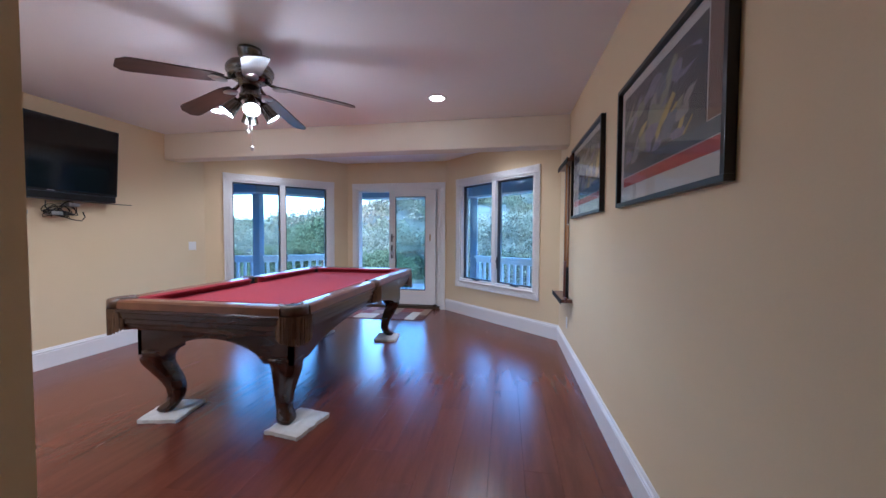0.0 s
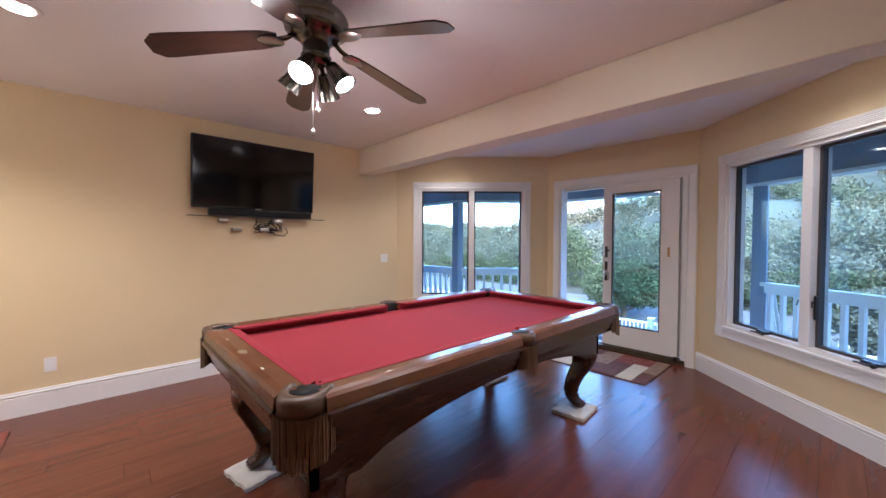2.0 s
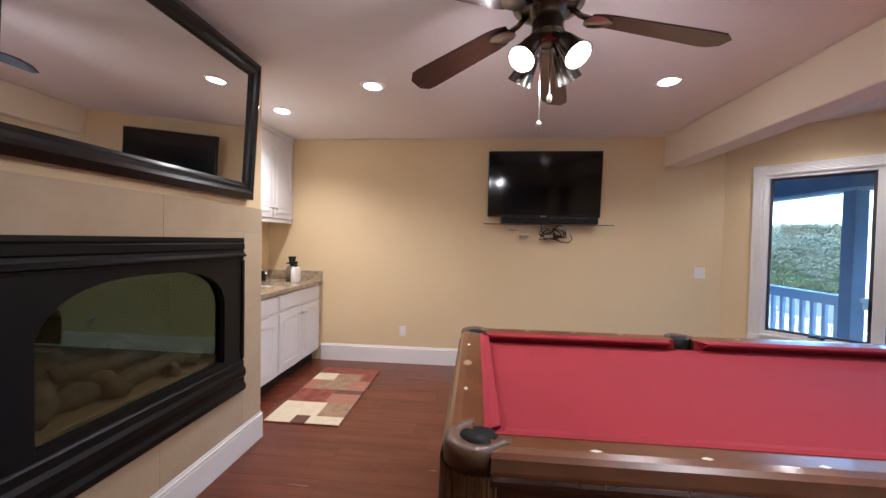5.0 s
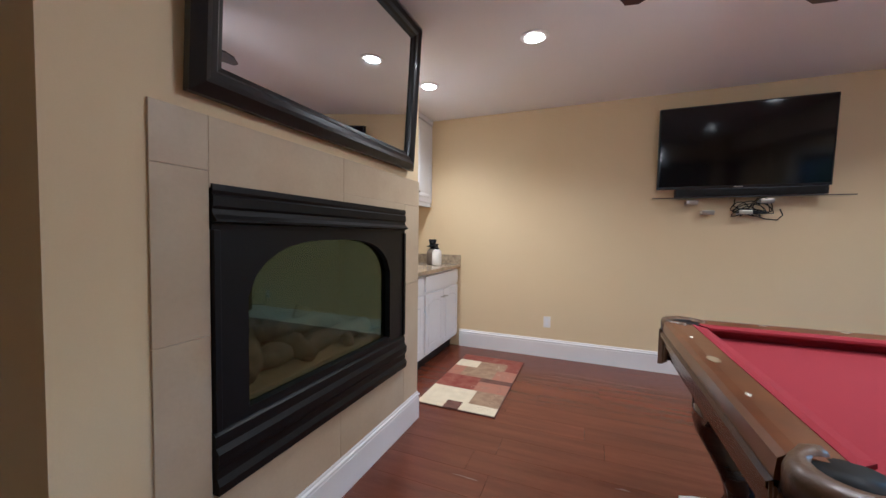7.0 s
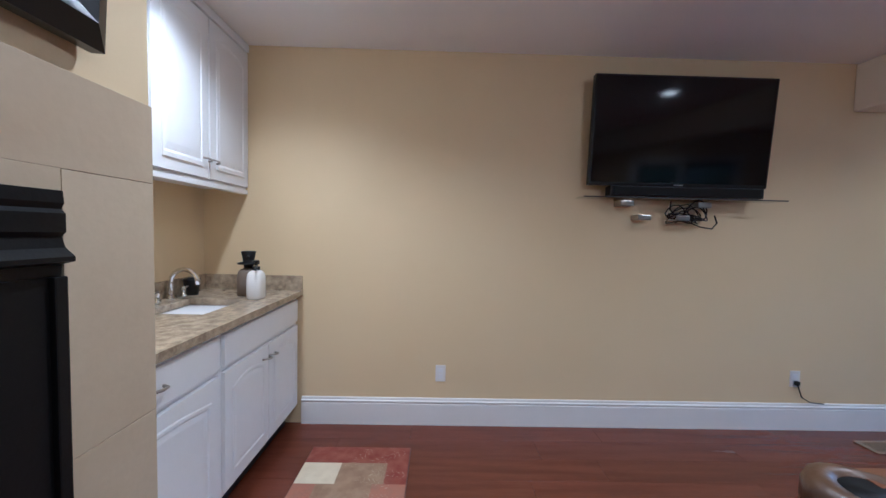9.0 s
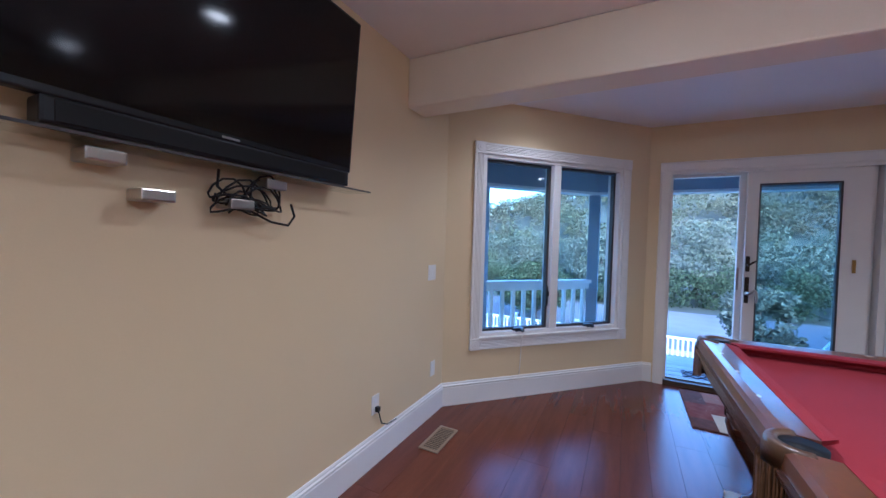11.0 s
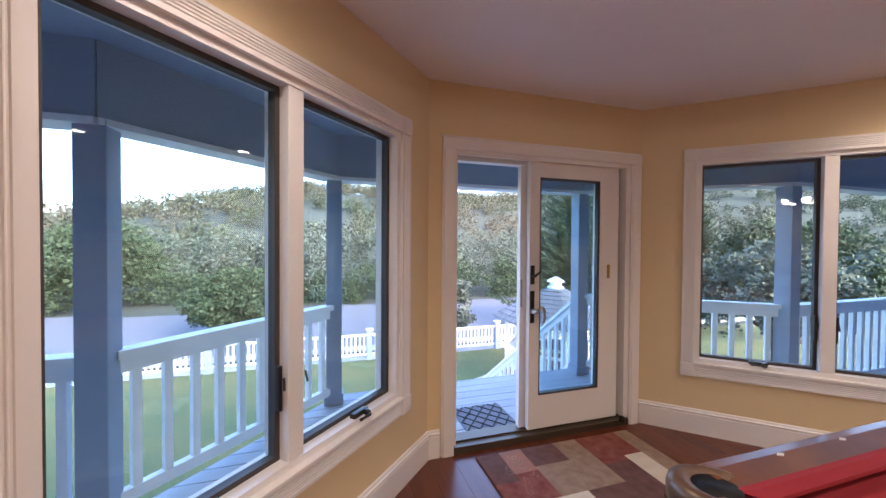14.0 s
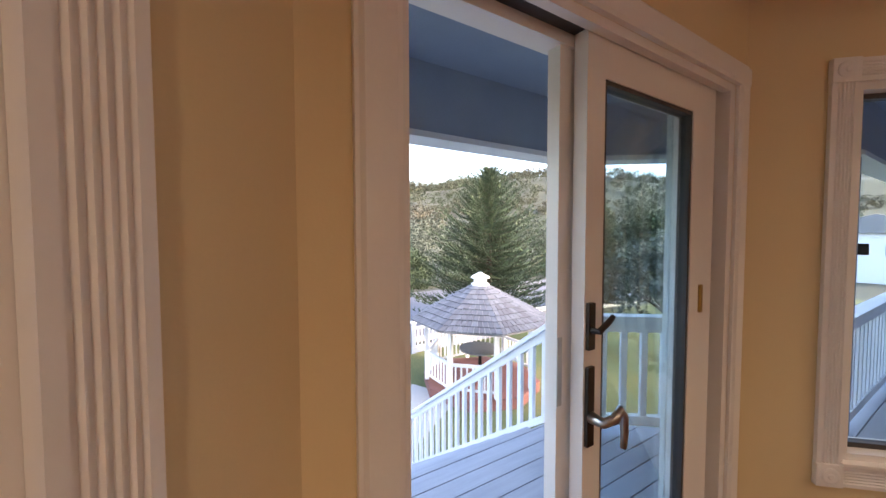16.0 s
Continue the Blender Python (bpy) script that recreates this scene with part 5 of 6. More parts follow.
poster(1.07, 2.11, 1.415, 2.06, "large framed abstract poster with a red band, black frame", 3, True)
poster(2.47, 3.57, 1.42, 2.07, "framed abstract poster with red and navy bands, black frame", 9, False)


def cue_rack():
    r = thing("cue_rack", "mahogany wall cue rack with brackets at top and foot", "cue rack", axis(0.785, 4.14, 0.0, (0, -1, 0), (1, 0, 0)))
    W = 0.60
    part("backboard", box(0.10, 0.34, -0.018, -0.002, 0.60, 2.02, 0.004), M_RACK, r, "mahogany back board")
    for z, dep in ((0.60, 0.11), (1.97, 0.07)):
        br = part("bracket", box(0.0, W, -dep, -0.002, z, z + 0.035, 0.008), M_RACK, r, "dark moulded bracket")
        part("bracket_lip", box(-0.01, W + 0.01, -dep - 0.008, -dep - 0.0005, z - 0.008, z + 0.04, 0.004), M_BLACK, br)
        part("scroll", lathe([(0.028, -0.01), (0.03, 0.0), (0.02, 0.01)], 16, place=Matrix.Translation((W, -dep * 0.6, z + 0.03)) @ Matrix.Rotation(radians(90), 4, "X")), M_RACK, br)
    for u, top, label in ((0.42, 2.04, "maple pool cue standing in the wall rack"), (0.56, 1.36, "short dark-handled pool cue standing in the wall rack")):
        c = thing("pool_cue", label, "pool cue", axis(0.785, 4.14 - u, 0.0, (0, -1, 0), (1, 0, 0)), "cues in the rack")
        part("shaft", lathe([(0.011, 1.0 if top > 1.5 else 0.95), (0.007, top)], 12, place=Matrix.Translation((0, -0.05, 0))), M_CUE, c, smooth=True)
        part("butt", lathe([(0.016, 0.637), (0.016, 0.66), (0.0145, 0.9), (0.0115, 1.0 if top > 1.5 else 0.95)], 12, place=Matrix.Translation((0, -0.05, 0))), M_BLACK if top < 1.5 else M_RACK, c, "dark wrapped butt", True)
        part("tip", lathe([(0.007, top), (0.006, top + 0.012)], 10, place=Matrix.Translation((0, -0.05, 0))), M_PAPER, c)


cue_rack()


# ---- porch ----
DZ = -0.08
GZ = -2.6
POSTS = [(-7.2, 5.98), (-4.42, 5.98), (-3.25, 7.24), (-0.50, 7.24), (1.00, 6.06), (3.40, 6.06), (6.0, 6.06)]
deck = thing("porch_deck", "grey painted board deck wrapping round the bay", "deck", kind="structure")
hull = [(-9.0, 6.1), (-4.37, 6.1), (-3.2, 7.40), (-0.45, 7.40), (1.05, 6.18), (8.0, 6.18)]
part("deck_frame", box(-9, 8, 4.62, 6.05, DZ - 0.30, DZ - 0.04), M_PORCH, deck)
part("deck_frame", box(-3.15, -0.5, 6.05, 7.35, DZ - 0.30, DZ - 0.04), M_PORCH, deck)
bw = 0.138


def hull_x(y):
    """The stretch of x that the deck covers at y."""
    if y <= 6.1:
        return -9.0, 8.0
    k = (y - 6.1) / 1.30
    return -4.37 + 1.17 * k, 1.12 - 1.57 * k


y = 4.62
while y < 7.40:
    ya, yb = y, min(y + bw - 0.008, 7.40)
    (l0, r0), (l1, r1) = hull_x(ya), hull_x(yb)
    spans = [((l0, l1), (r0, r1))]
    bm = bmesh.new()
    for (a0, a1), (c0, c1) in spans:
        vs = [bm.verts.new(v) for z in (DZ - 0.03, DZ) for v in ((a0, ya, z), (c0, ya, z), (c1, yb, z), (a1, yb, z))]
        for f in ((0, 1, 2, 3), (7, 6, 5, 4), (0, 4, 5, 1), (1, 5, 6, 2), (2, 6, 7, 3), (3, 7, 4, 0)):
            bm.faces.new([vs[k] for k in f])
    part("deck_board", bm, M_DECK, deck)
    y += bw

for x, yy in POSTS:
    p = thing("porch_post", "square blue-grey painted porch post", "post", Matrix.Translation((x, yy, DZ)), "porch posts")
    part("shaft", box(-0.07, 0.07, -0.07, 0.07, 0.0, 2.12, 0.008), M_PORCH, p)
    part("base_block", box(-0.085, 0.085, -0.085, 0.085, 0.0, 0.10, 0.006), M_PORCH, p)

roof = thing("porch_roof", "blue-grey painted porch ceiling with a deep edge beam", "porch roof", kind="structure")
bm = bmesh.new()
out = [(-9.0, 6.45), (-4.6, 6.45), (-3.4, 7.66), (-0.35, 7.66), (1.2, 6.45), (8.0, 6.45), (8.0, 4.66), (0.95, 4.66), (0.93, 4.60), (-0.80, 6.185), (-2.72, 6.185), (-4.3, 4.62), (-9.0, 4.62)]
lo, hi = [bm.verts.new((a, b, 2.42)) for a, b in out], [bm.verts.new((a, b, 2.60)) for a, b in out]
bm.faces.new(lo), bm.faces.new(hi)
for k in range(len(out)):
    bm.faces.new((lo[k], lo[(k + 1) % len(out)], hi[(k + 1) % len(out)], hi[k]))
bmesh.ops.triangulate(bm, faces=bm.faces)
part("porch_ceiling", bm, M_PORCH, roof)
for (xa, ya), (xb, yb) in zip(POSTS, POSTS[1:]):
    L = math.hypot(xb - xa, yb - ya)
    m = axis(xa, ya, 0, (xb - xa, yb - ya, 0), (-(yb - ya), xb - xa, 0))
    bm = box(-0.03, L + 0.03, -0.08, 0.08, 2.04, 2.42)
    part("edge_beam", bm, M_PORCH, roof).matrix_local = m
    part("beam_trim", box(-0.03, L + 0.03, -0.095, 0.095, 2.005, 2.039), M_RAILW, roof).matrix_local = m
lamp = thing("porch_light", "round white porch ceiling light, unlit", "ceiling light", Matrix.Translation((-3.28, 6.37, 2.42)))
part("globe", lathe([(0.10, 0), (0.11, -0.02), (0.09, -0.05), (0.03, -0.065)], 20), M_PORCELAIN, lamp, smooth=True)


def railing(xa, ya, xb, yb, za, zb, label, height=0.93):
    L = math.hypot(xb - xa, yb - ya)
    r = thing("deck_railing", label, "railing", Matrix.Translation((xa, ya, za)), "white deck railings")
    d = Vector((xb - xa, yb - ya, 0)) / L
    s = Vector((-d.y, d.x, 0))
    slope = (zb - za) / L
    def bar(u0, u1, w, z0, z1):
        bm = bmesh.new()
        vs = []
        for u in (u0, u1):
            for t, z in ((-w, z0), (w, z0), (w, z1), (-w, z1)):
                vs.append(bm.verts.new(d * u + s * t + Vector((0, 0, z + slope * u))))
        for f in ((3, 2, 1, 0), (4, 5, 6, 7), (0, 1, 5, 4), (1, 2, 6, 5), (2, 3, 7, 6), (3, 0, 4, 7)):
            bm.faces.new([vs[k] for k in f])
        return bm
    part("top_rail", bar(0.06, L - 0.06, 0.055, height - 0.045, height), M_RAILW, r, "white top rail")
    part("under_rail", bar(0.06, L - 0.06, 0.022, height - 0.125, height - 0.046), M_RAILW, r)
    part("bottom_rail", bar(0.06, L - 0.06, 0.025, 0.09, 0.16), M_RAILW, r, "white bottom rail")
    n = max(2, int(L / 0.145))
    for k in range(1, n):
        u = L * k / n
        part("baluster", bar(u - 0.022, u + 0.022, 0.019, 0.161, height - 0.126), M_RAILW, r)
    return r


for k in (0, 1, 3, 4, 5):
    (xa, ya), (xb, yb) = POSTS[k], POSTS[k + 1]
    railing(xa, ya, xb, yb, DZ, DZ, "white painted wooden deck railing with square balusters")
railing(-0.42, 7.35, -0.42, 10.75, DZ - 0.05, GZ + 0.02, "white sloping stair railing with square balusters", 0.93)
st = thing("porch_stairs", "grey painted wooden stairs down from the deck", "stairs", Matrix.Translation((-2.3, 7.41, 0)), kind="structure")
n = 14
rise = (DZ - GZ) / n
for k in range(n - 1):
    zt = DZ - rise * (k + 1)
    part("tread", box(0, 1.86, k * 0.255, k * 0.255 + 0.275, zt - 0.04, zt, 0.004), M_DECK, st)
    part("riser", box(0, 1.86, k * 0.255 - 0.012, k * 0.255 - 0.001, zt - 0.03, zt + rise - 0.041), M_RAILW, st)

mt = thing("door_mat", "dark rubber outdoor mat with a diamond lattice", "mat", Matrix.Translation((-2.24, 6.24, DZ + 0.001)))
W, L = 0.46, 0.52
part("base", box(0, W, 0, L, 0, 0.008, 0.002), mat("mat_pile", (0.16, 0.17, 0.20), 0.95, fine=0.25, bump=0.8), mt, "grey ribbed pile")
bm = bmesh.new()
for k in range(-5, 6):
    for sgn in (1, -1):
        c = W / 2 + k * 0.11
        pts = []
        for t in (0.0, 1.0):
            pts.append((c + sgn * (t - 0.5) * L * 0.8, t * L))
        (u0, v0), (u1, v1) = pts
        ts = [t for t in np.linspace(0, 1, 41) if 0.01 < u0 + (u1 - u0) * t < W - 0.01]
        if len(ts) > 1:
            a, b = ts[0], ts[-1]
            tube([(u0 + (u1 - u0) * a, v0 + (v1 - v0) * a, 0.009), (u0 + (u1 - u0) * b, v0 + (v1 - v0) * b, 0.009)], 0.006, 5, bm)
part("lattice", bm, M_MAT, mt, "black rubber lattice")

# the house front beside the bay
for xa, xb in ((-9.0, -4.32), (0.96, 8.0)):
    h = tagged(part("house_front", box(xa, xb, 4.45, 4.60, GZ, 2.9), M_SIDING), "blue-grey sided house front beside the bay", "facade", kind="structure")

# ---- ground, road, hills ----
def ground_z(x, y):
    d = math.hypot(x, y)
    t = max(0.0, (y + 0.35 * abs(x - 10) - 34) / 110)
    ridge = 15.5 + 4 * math.sin(x * 0.021 + 0.6) + 4 * math.sin(x * 0.05 + 2) + 0.06 * x
    s = min(1.0, t)
    return GZ + ridge * s * s * (3 - 2 * s) + (1.2 * noise.noise((x * 0.05, y * 0.05, 0)) if t > 0.02 else 0)


xs = sorted({round(v, 2) for v in list(np.linspace(-600, -160, 12)) + list(np.linspace(-160, 200, 73)) + list(np.linspace(200, 600, 12))})
ys = sorted({round(v, 2) for v in list(np.linspace(-300, 0, 7)) + list(np.linspace(0, 30, 9)) + list(np.linspace(30, 200, 50)) + list(np.linspace(200, 700, 10))})
verts = [(x, y, ground_z(x, y)) for y in ys for x in xs]
faces = [(j * len(xs) + i, j * len(xs) + i + 1, (j + 1) * len(xs) + i + 1, (j + 1) * len(xs) + i) for j in range(len(ys) - 1) for i in range(len(xs) - 1)]
tagged(mesh_np("ground", verts, faces, M_EARTH), "brown scrubby ground rising to wooded hills", "ground", kind="structure")
tagged(part("lawn", box(-40, 30, 4.7, 16.6, GZ - 0.05, GZ + 0.03), M_GRASS), "short patchy green lawn", "lawn", kind="structure")
tagged(part("road", box(-120, 40, 17.6, 27.5, GZ - 0.05, GZ + 0.035), M_ROAD), "grey asphalt road beyond the fence", "road", kind="structure")
tagged(part("road_kerb", box(-120, 40, 17.3, 17.6, GZ - 0.05, GZ + 0.14, 0.02), M_PATH), "pale concrete kerb", "kerb", kind="structure")
pa = bmesh.new()
vs = [pa.verts.new((x, y, GZ + 0.05)) for x, y in ((-2.4, 10.9), (-0.3, 10.9), (2.2, 12.6), (1.6, 13.9), (0.2, 13.2), (-2.4, 12.4))]
e = bmesh.ops.extrude_face_region(pa, geom=[pa.faces.new(vs)])
bmesh.ops.translate(pa, verts=[v for v in e["geom"] if isinstance(v, bmesh.types.BMVert)], vec=(0, 0, -0.08))
tagged(part("garden_path", pa, M_PATH), "pale concrete garden path", "path", kind="structure")

# white picket fence in bays
fence = thing("garden_fence", "low white picket fence bay with a blue-grey post", "fence", Matrix.Translation((-26.0, 16.2, GZ)), "garden fence bays")
part("post", box(-0.09, 0.09, -0.09, 0.09, 0, 1.05, 0.01), M_PORCH, fence, "blue-grey fence post")
part("post_cap", box(-0.11, 0.11, -0.11, 0.11, 1.051, 1.09, 0.012), M_RAILW, fence)
for z in (0.18, 0.84):
    part("rail", box(0.09, 2.31, -0.02, 0.02, z, z + 0.075), M_RAILW, fence)
part("kick_board", box(0.09, 2.31, -0.015, 0.015, 0.02, 0.16), M_PORCH, fence, "blue-grey kick board")
for k in range(15):
    x = 0.20 + k * 0.143
    part("picket", box(x, x + 0.055, 0.0205, 0.040, 0.16, 0.90), M_RAILW, fence)
for k in range(1, 16):
    copy_thing(fence, Matrix.Translation((-26.0 + 2.4 * k, 16.2, GZ)))


# ---- gazebo ----
def gazebo(x, y):
    g = thing("gazebo", "white octagonal wooden gazebo with a grey shingle roof", "gazebo", Matrix.Translation((x, y, GZ)))
    R, N = 1.42, 8
    part("platform", lathe([(R + 0.12, 0), (R + 0.12, 0.30), (R + 0.05, 0.31)], N), M_DECKRED, g, "red-brown platform")
    ang = [2 * math.pi * (k + 0.5) / N for k in range(N)]
    for a in ang:
        bm = box(-0.05, 0.05, -0.05, 0.05, 0.31, 1.92)
        part("post", bm, M_RAILW, g).matrix_local = Matrix.Translation((R * math.cos(a), R * math.sin(a), 0)) @ Matrix.Rotation(a, 4, "Z")
    for k in range(N):
        a, b = ang[k], ang[(k + 1) % N]
        p, q = Vector((R * math.cos(a), R * math.sin(a), 0)), Vector((R * math.cos(b), R * math.sin(b), 0))
        L = (q - p).length
        m = axis(p.x, p.y, 0, (q - p), Vector((-(q - p).y, (q - p).x, 0)))
        part("header", box(0.05, L - 0.05, -0.03, 0.03, 1.80, 1.93), M_RAILW, g).matrix_local = m
        if k != 5:
            part("rail", box(0.05, L - 0.05, -0.03, 0.03, 0.98, 1.05), M_RAILW, g).matrix_local = m
            part("lower_rail", box(0.05, L - 0.05, -0.02, 0.02, 0.42, 0.47), M_RAILW, g).matrix_local = m
            for j in range(1, 8):
                u = L * j / 8
                part("baluster", box(u - 0.018, u + 0.018, -0.016, 0.016, 0.471, 0.979), M_RAILW, g).matrix_local = m
    RO, ZE, ZT = 1.85, 1.88, 2.72
    sub = lathe([(RO - 0.04, ZE - 0.03), (RO - 0.04, ZE), (0.2, ZT - 0.03)], N)
    bmesh.ops.rotate(sub, verts=sub.verts, cent=(0, 0, 0), matrix=Matrix.Rotation(math.pi / N, 3, "Z"))
    roof_ob = part("roof", sub, M_SHINGLE, g, "grey weathered shingle roof")
    rnd = random.Random(2)
    rows = 9
    bm = bmesh.new()
    for k in range(N):
        a, b = ang[k], ang[(k + 1) % N]
        e0, e1 = Vector((math.cos(a), math.sin(a), 0)), Vector((math.cos(b), math.sin(b), 0))
        for r in range(rows):
            t0, t1 = r / rows, (r + 1.25) / rows
            ra, rb = RO + (0.22 - RO) * t0, RO + (0.22 - RO) * min(t1, 1)
            za, zb = ZE + (ZT - ZE) * t0 + 0.034, ZE + (ZT - ZE) * min(t1, 1) + 0.006
            m = max(2, int(ra * 6))
            for j in range(m):
                f0, f1 = j / m + 0.006, (j + 1) / m - 0.006
                dz = rnd.uniform(-0.006, 0.008)
                pts = [(e0.lerp(e1, f0) * ra, za + dz), (e0.lerp(e1, f1) * ra, za + dz), (e0.lerp(e1, f1) * rb, zb), (e0.lerp(e1, f0) * rb, zb)]
                up = [bm.verts.new((v.x, v.y, z)) for v, z in pts]
                dn = [bm.verts.new((v.x, v.y, z - 0.018)) for v, z in pts]
                bm.faces.new(up)
                for i in range(4):
                    bm.faces.new((up[i], dn[i], dn[(i + 1) % 4], up[(i + 1) % 4]))
    tagged(part("shingles", bm, mat("shingle_pieces", (0.13, 0.135, 0.15), 0.85, second=(0.09, 0.092, 0.10), scale=4, amount=0.8, fine=0.12, vary=0.22, island=True), roof_ob, "overlapping grey wooden shingles"), kind="stuff")
    part("cupola", lathe([(0.24, ZT - 0.06), (0.24, ZT + 0.05), (0.17, ZT + 0.06), (0.17, ZT + 0.18), (0.26, ZT + 0.19), (0.24, ZT + 0.23), (0.03, ZT + 0.34)], N), M_RAILW, g, "white cupola")
    tb = thing("garden_table", "round dark garden table inside the gazebo", "table", Matrix.Translation((x, y, GZ + 0.31)))
    part("tabletop", lathe([(0.55, 0.70), (0.56, 0.72), (0.55, 0.74)], 24), mat("grey_table", (0.16, 0.17, 0.19), 0.5, fine=0.1), tb)
    part("pedestal", lathe([(0.25, 0), (0.05, 0.05), (0.04, 0.70)], 14), M_IRON, tb)


gazebo(3.1, 12.9)


# ---- trees ----
rng = np.random.default_rng(4)


def leaves(centres, radii, per, size, flat=0.8):
    """Small leaf triangles in shells round the given clump centres."""
    c = np.repeat(np.asarray(centres, float), per, axis=0)
    r = np.repeat(np.asarray(radii, float), per)
    k = len(c)
    v = rng.normal(size=(k, 3))
    v /= np.linalg.norm(v, axis=1)[:, None]
    p = c + v * (r * rng.uniform(0.55, 1.08, k))[:, None] * np.array([1, 1, flat])
    a = rng.normal(size=(k, 3))
    a /= np.linalg.norm(a, axis=1)[:, None]
    b = np.cross(a, rng.normal(size=(k, 3)))
    b /= np.linalg.norm(b, axis=1)[:, None]
    s = (np.repeat(np.asarray(size if np.ndim(size) else np.full(len(centres), size), float), per) * rng.uniform(0.6, 1.4, k))[:, None]
    verts = np.stack([p + a * s, p + b * s * 0.6, p - a * s, p - b * s * 0.6], axis=1).reshape(-1, 3)
    faces = np.arange(4 * k).reshape(-1, 4)
    return verts.tolist(), faces.tolist()


def tree(name, x, y, h, r, material, label, per=26, clumps=70, leaf=0.11, trunk=0.3):
    z = ground_z(x, y)
    t = thing(name, label, "tree", Matrix.Translation((x, y, z)))
    rnd = random.Random(int(x * 10 + y * 7))
    bm = tube([(0, 0, -0.1), (0.05, 0, h * 0.2), (-0.03, 0.05, h * trunk), (0, 0, h * 0.7)], [r * 0.09, r * 0.075, r * 0.06, r * 0.02], 8)
    for k in range(7):
        a = k * 0.9 + rnd.random()
        zz = h * (trunk * 0.8 + 0.05 * k)
        tube([(0, 0, zz), (0.4 * r * math.cos(a), 0.4 * r * math.sin(a), zz + h * 0.14), (0.75 * r * math.cos(a), 0.75 * r * math.sin(a), zz + h * 0.24)], [r * 0.035, r * 0.022, r * 0.008], 6, bm)
    part("trunk", bm, M_BARK, t, smooth=True)
    cs, rs = [], []
    for k in range(clumps):
        u, v = rnd.random() * 2 * math.pi, rnd.uniform(-0.75, 1)
        q = math.sqrt(max(0.0, 1 - v * v)) * rnd.uniform(0.45, 1.0)
        cs.append((r * q * math.cos(u), r * q * math.sin(u), h * (1 + trunk) / 2 + v * h * (1 - trunk) / 2 * rnd.uniform(0.75, 1.0)))
        rs.append(r * rnd.uniform(0.16, 0.30))
    vs, fs = leaves(cs, rs, per, leaf)
    mesh_np("crown", vs, fs, material, t)


tree("oak_tree", -7.1, 20.8, 2.75, 1.9, M_OAK, "round dark green oak beside the road", per=130, clumps=130, leaf=0.07, trunk=0.12)
tree("shrub_tree", 1.2, 17.4, 2.6, 1.2, M_WILLOW, "grey-green shrub behind the fence", per=80, clumps=70, leaf=0.07, trunk=0.12)
tree("young_tree", -4.4, 29.5, 4.6, 2.3, M_WILLOW, "pale grey-green roadside tree", per=110, clumps=80, leaf=0.08, trunk=0.2)
tree("roadside_tree", -16.0, 30.0, 5.2, 3.2, M_OAK, "broad green tree across the road", per=120, clumps=100, leaf=0.095, trunk=0.2)
tree("garden_tree", 9.5, 11.0, 4.2, 2.0, M_WILLOW, "light green garden tree", per=110, clumps=80, leaf=0.075, trunk=0.25)
tree("garden_tree", 15.0, 13.5, 5.2, 2.8, M_OAK, "dark green garden tree", per=120, clumps=90, leaf=0.085, trunk=0.2)


def conifer(x, y, h, r, label):
    z = GZ
    t = thing("conifer", label, "tree", Matrix.Translation((x, y, z)))
    part("trunk", tube([(0, 0, -0.1), (0, 0, h * 0.5), (0, 0, h * 0.97)], [0.16, 0.09, 0.015], 8), M_BARK, t, smooth=True)
    rnd = random.Random(int(x))
    V, F = [], []
    bm = bmesh.new()
    for k in range(230):
        f = (k + rnd.random()) / 230
        zz = h * (0.06 + 0.90 * f)
        L = r * (1 - f) ** 0.8 * rnd.uniform(0.7, 1.12) + 0.12
        a = k * 2.4 + rnd.uniform(-0.4, 0.4)
        up = 0.25 + 0.55 * f + rnd.uniform(-0.12, 0.15)
        d = Vector((math.cos(a), math.sin(a), 0))
        side = Vector((-d.y, d.x, 0))
        n = 12
        for j in range(n):
            q = (j + 0.6) / n
            p = d * L * q + Vector((0, 0, zz + L * (up * q * q * 0.9 - 0.10 * q)))
            w = L * 0.24 * (1.08 - q) + 0.06
            for sg in (-1, 1, 0):
                tip = p + (side * sg * w * rnd.uniform(0.7, 1.2) + d * w * 0.8 + Vector((0, 0, w * rnd.uniform(0.15, 0.7))))
                off = Vector((0, 0, 0.030)) + side * 0.024
                i = len(V)
                V += [tuple(p - off), tuple(p + off), tuple(tip)]
                F.append((i, i + 1, i + 2))
                i = len(V)
                m2 = p.lerp(tip, 0.4)
                V += [tuple(m2), tuple(m2 + d * 0.05), tuple(m2 + (tip - p) * 0.5 + Vector((rnd.uniform(-.1, .1), rnd.uniform(-.1, .1), 0.10)))]
                F.append((i, i + 1, i + 2))
        if f < 0.9:
            tube([(0, 0, zz), tuple(d * L * 0.5 + Vector((0, 0, zz + L * (up * 0.22 - 0.05)))), tuple(d * L * 0.9 + Vector((0, 0, zz + L * (up * 0.7 - 0.09))))], [0.02, 0.012, 0.004], 4, bm)
    tagged(part("branchwork", bm, M_BARK, t), kind="stuff")
    mesh_np("crown", V, F, M_PINE, t)


conifer(7.6, 18.0, 7.2, 4.1, "tall dark green conifer behind the gazebo")
conifer(14.5, 17.5, 6.0, 2.8, "dark green conifer beyond the garden")

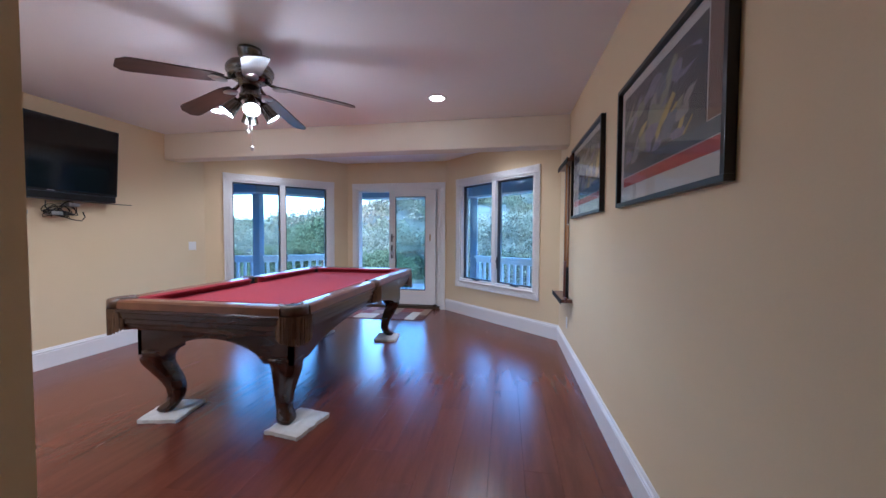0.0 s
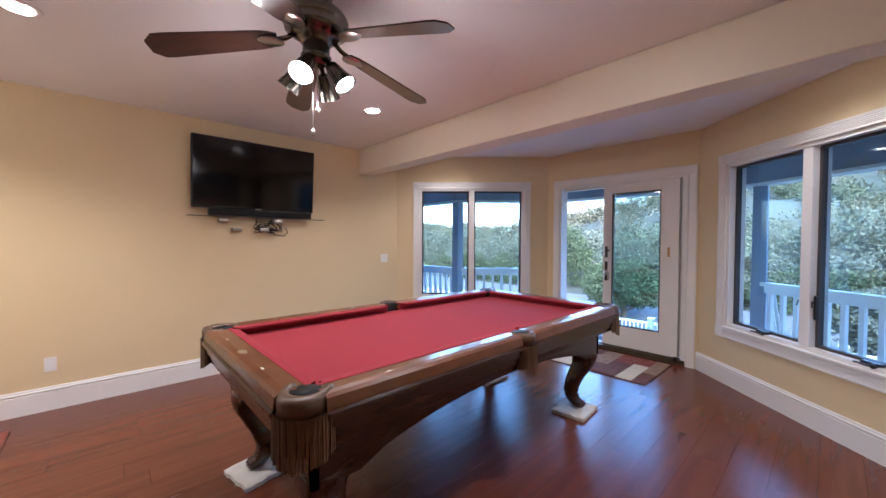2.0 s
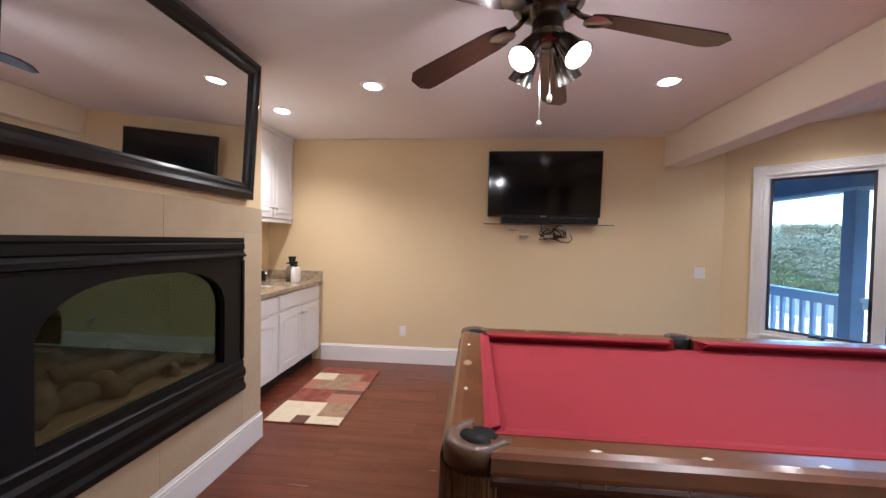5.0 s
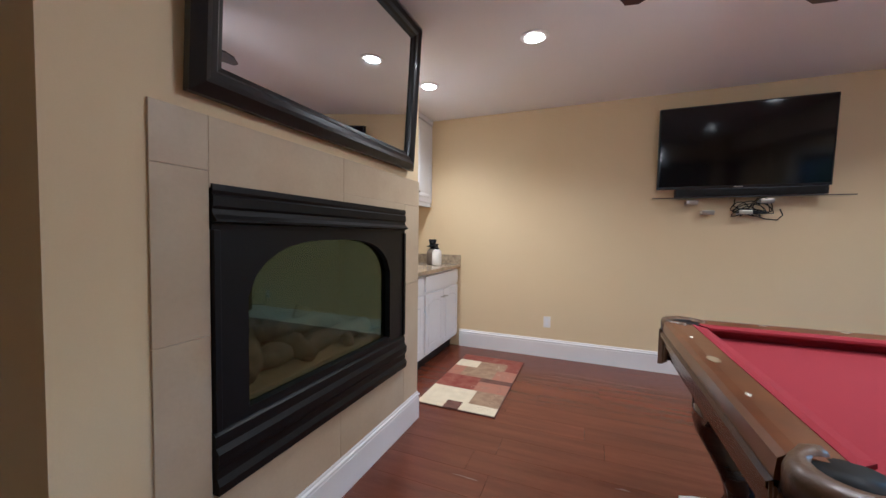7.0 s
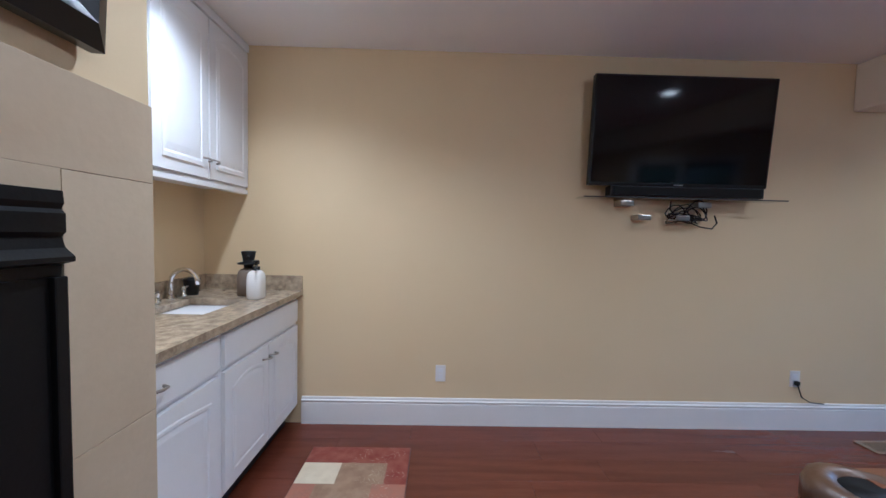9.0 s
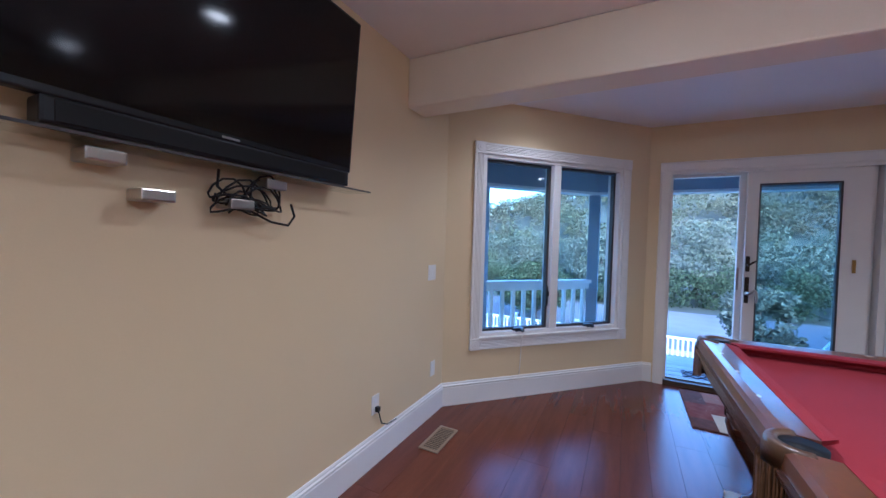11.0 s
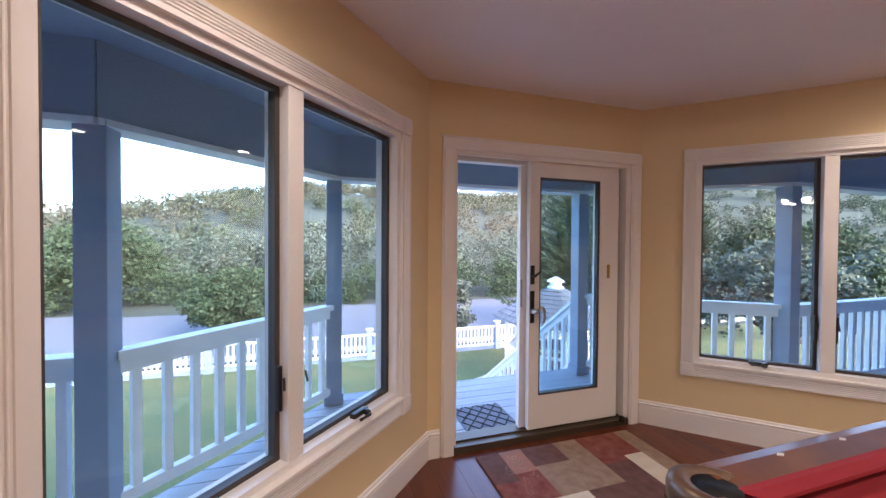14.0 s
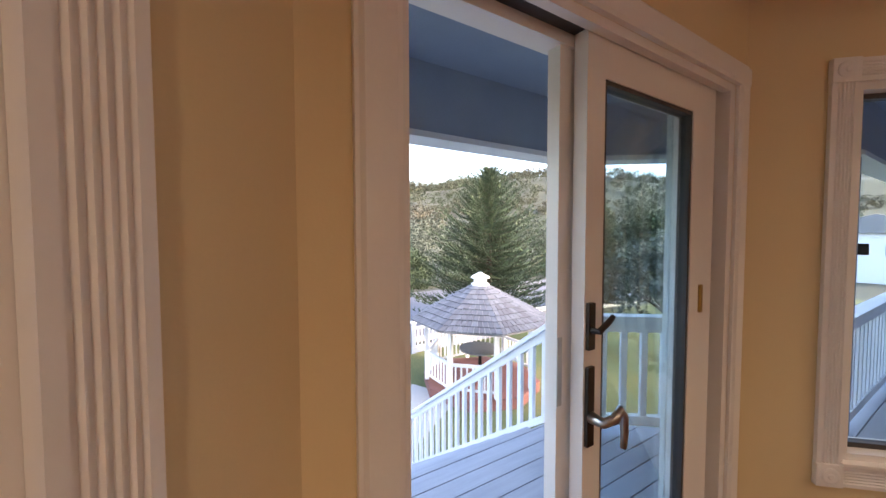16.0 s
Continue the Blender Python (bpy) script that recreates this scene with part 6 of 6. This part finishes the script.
# woods on the hillside and along the road
cs, rs, ws, wr = [], [], [], []
rnd = random.Random(21)
for k in range(2600):
    x, y = rnd.uniform(-150, 210), 30 + 128 * rnd.random() ** 0.8
    z = ground_z(x, y)
    big = rnd.uniform(1.2, 2.6) * (0.75 + y / 300)
    for j in range(5):
        cs.append((x + rnd.uniform(-1, 1) * big * 0.8, y + rnd.uniform(-1, 1) * big * 0.8, z + big * rnd.uniform(0.3, 1.35)))
        rs.append(big * rnd.uniform(0.40, 0.70))
vs, fs = leaves(cs, rs, 46, [0.11 * r + 0.07 for r in rs])
tagged(mesh_np("hill_woods", vs, fs, M_HILL), "mixed green and brown woods covering the hills", "woods", kind="stuff")
for k in range(150):
    x, y = -75 + k * 0.95 + rnd.uniform(-1, 1), rnd.uniform(28.6, 35)
    h = rnd.uniform(3.4, 5.8)
    for j in range(9):
        ws.append((x + rnd.uniform(-1.3, 1.3), y + 1.5 + rnd.uniform(-1, 1), GZ + h * rnd.uniform(0.2, 0.95)))
        wr.append(rnd.uniform(0.6, 1.1))
bs_, br_ = [], []
for k in range(120):
    x, y = -75 + k * 1.15 + rnd.uniform(-1, 1), rnd.uniform(28.4, 30.0)
    h = rnd.uniform(1.3, 3.3)
    for j in range(8):
        bs_.append((x + rnd.uniform(-1.1, 1.1), y + rnd.uniform(-0.5, 0.5), GZ + h * rnd.uniform(0.1, 0.9)))
        br_.append(rnd.uniform(0.45, 0.8))
vs, fs = leaves(bs_, br_, 110, 0.085)
tagged(mesh_np("roadside_bushes", vs, fs, M_OAK), "dark green bushes at the road's far edge", "bushes", kind="stuff")
vs, fs = leaves(ws, wr, 130, 0.10)
tagged(mesh_np("roadside_thicket", vs, fs, M_WILLOW), "grey-green thicket of willows along the road", "thicket", kind="stuff")

lampst = thing("street_lamp", "grey metal street lamp with a curved arm", "street lamp", Matrix.Translation((-15.5, 17.0, GZ)))
part("pole", tube([(0, 0, 0), (0, 0, 4.9), (0.1, 0, 5.4), (0.5, 0, 5.75), (1.3, 0, 5.85)], [0.08, 0.06, 0.05, 0.045, 0.04], 8), M_RAILW, lampst, smooth=True)
part("lamp_head", box(1.2, 1.75, -0.12, 0.12, 5.80, 5.92, 0.03), M_RAILW, lampst)
ho = thing("neighbour_house", "distant white house with a low grey roof", "house", Matrix.Translation((42.0, 11.5, GZ)))
part("wall", box(0, 5, -4, 4, 0, 4.2), M_RAILW, ho)
part("roof", prism([(-4.5, 4.2), (0, 5.6), (4.5, 4.2), (4.5, 4.05), (-4.5, 4.05)], 5.6, place=Matrix.Translation((-0.3, 0, 0))), M_SHINGLE, ho)
for k in range(4):
    wdw = part("window", box(-0.03, 0.02, -3.2 + k * 1.7, -2.2 + k * 1.7, 2.2, 3.3), M_RAILW, ho)
    part("pane", box(-0.045, -0.031, -3.12 + k * 1.7, -2.28 + k * 1.7, 2.28, 3.22), M_TV, wdw)


# ---- floor planks ----
PW, PL = 0.19, 1.25


def north_edge(x):
    if x < B[0]:
        return A[1] + (x - A[0]) * (B[1] - A[1]) / (B[0] - A[0])
    if x > C[0]:
        return C[1] + (x - C[0]) * (D[1] - C[1]) / (D[0] - C[0])
    return B[1]


def south_edge(x):
    return -0.53 if x < -2.49 else (0.41 if x < -0.70 else -2.2)


row = 0
x = -4.15
breaks = [-4.15]
while x < 0.785 - 0.02:
    nxt = x + PW
    for stop in (-2.49, -0.70, B[0], C[0]):
        if x + 0.03 < stop < nxt:
            nxt = stop
            break
    nxt = min(nxt, 0.785)
    xa, xb = x + 0.0003, nxt - 0.0003
    s = south_edge((xa + xb) / 2)
    ys_ = [s]
    yy = s - random.Random(row).uniform(0.1, 1.0) * PL
    top = max(north_edge(xa), north_edge(xb))
    while yy < top:
        yy += PL
        if s + 0.12 < yy < min(north_edge(xa), north_edge(xb)) - 0.12:
            ys_.append(yy)
    ends = list(zip(ys_, ys_[1:] + [None]))
    for ya, yb in ends:
        la, lb = (north_edge(xa), north_edge(xb)) if yb is None else (yb - 0.0008, yb - 0.0008)
        vs = [(xa, ya, 0), (xb, ya, 0), (xb, lb, 0), (xa, la, 0)]
        c = 0.0005
        ins = [(xa + c, ya + c, 0.0), (xb - c, ya + c, 0.0), (xb - c, lb - c, 0.0), (xa + c, la - c, 0.0)]
        low = [(a, b, -0.0006) for a, b, _ in vs]
        bot = [(a, b, -0.0195) for a, b, _ in vs]
        pv = ins + low + bot
        pf = [(0, 1, 2, 3)] + [(k, 4 + k, 4 + (k + 1) % 4, (k + 1) % 4) for k in range(4)] + [(4 + k, 8 + k, 8 + (k + 1) % 4, 4 + (k + 1) % 4) for k in range(4)]
        mesh_np("plank", pv, [f[::-1] if f != (0, 1, 2, 3) else f for f in pf], M_FLOOR, FLOOR)
    x = nxt
    row += 1
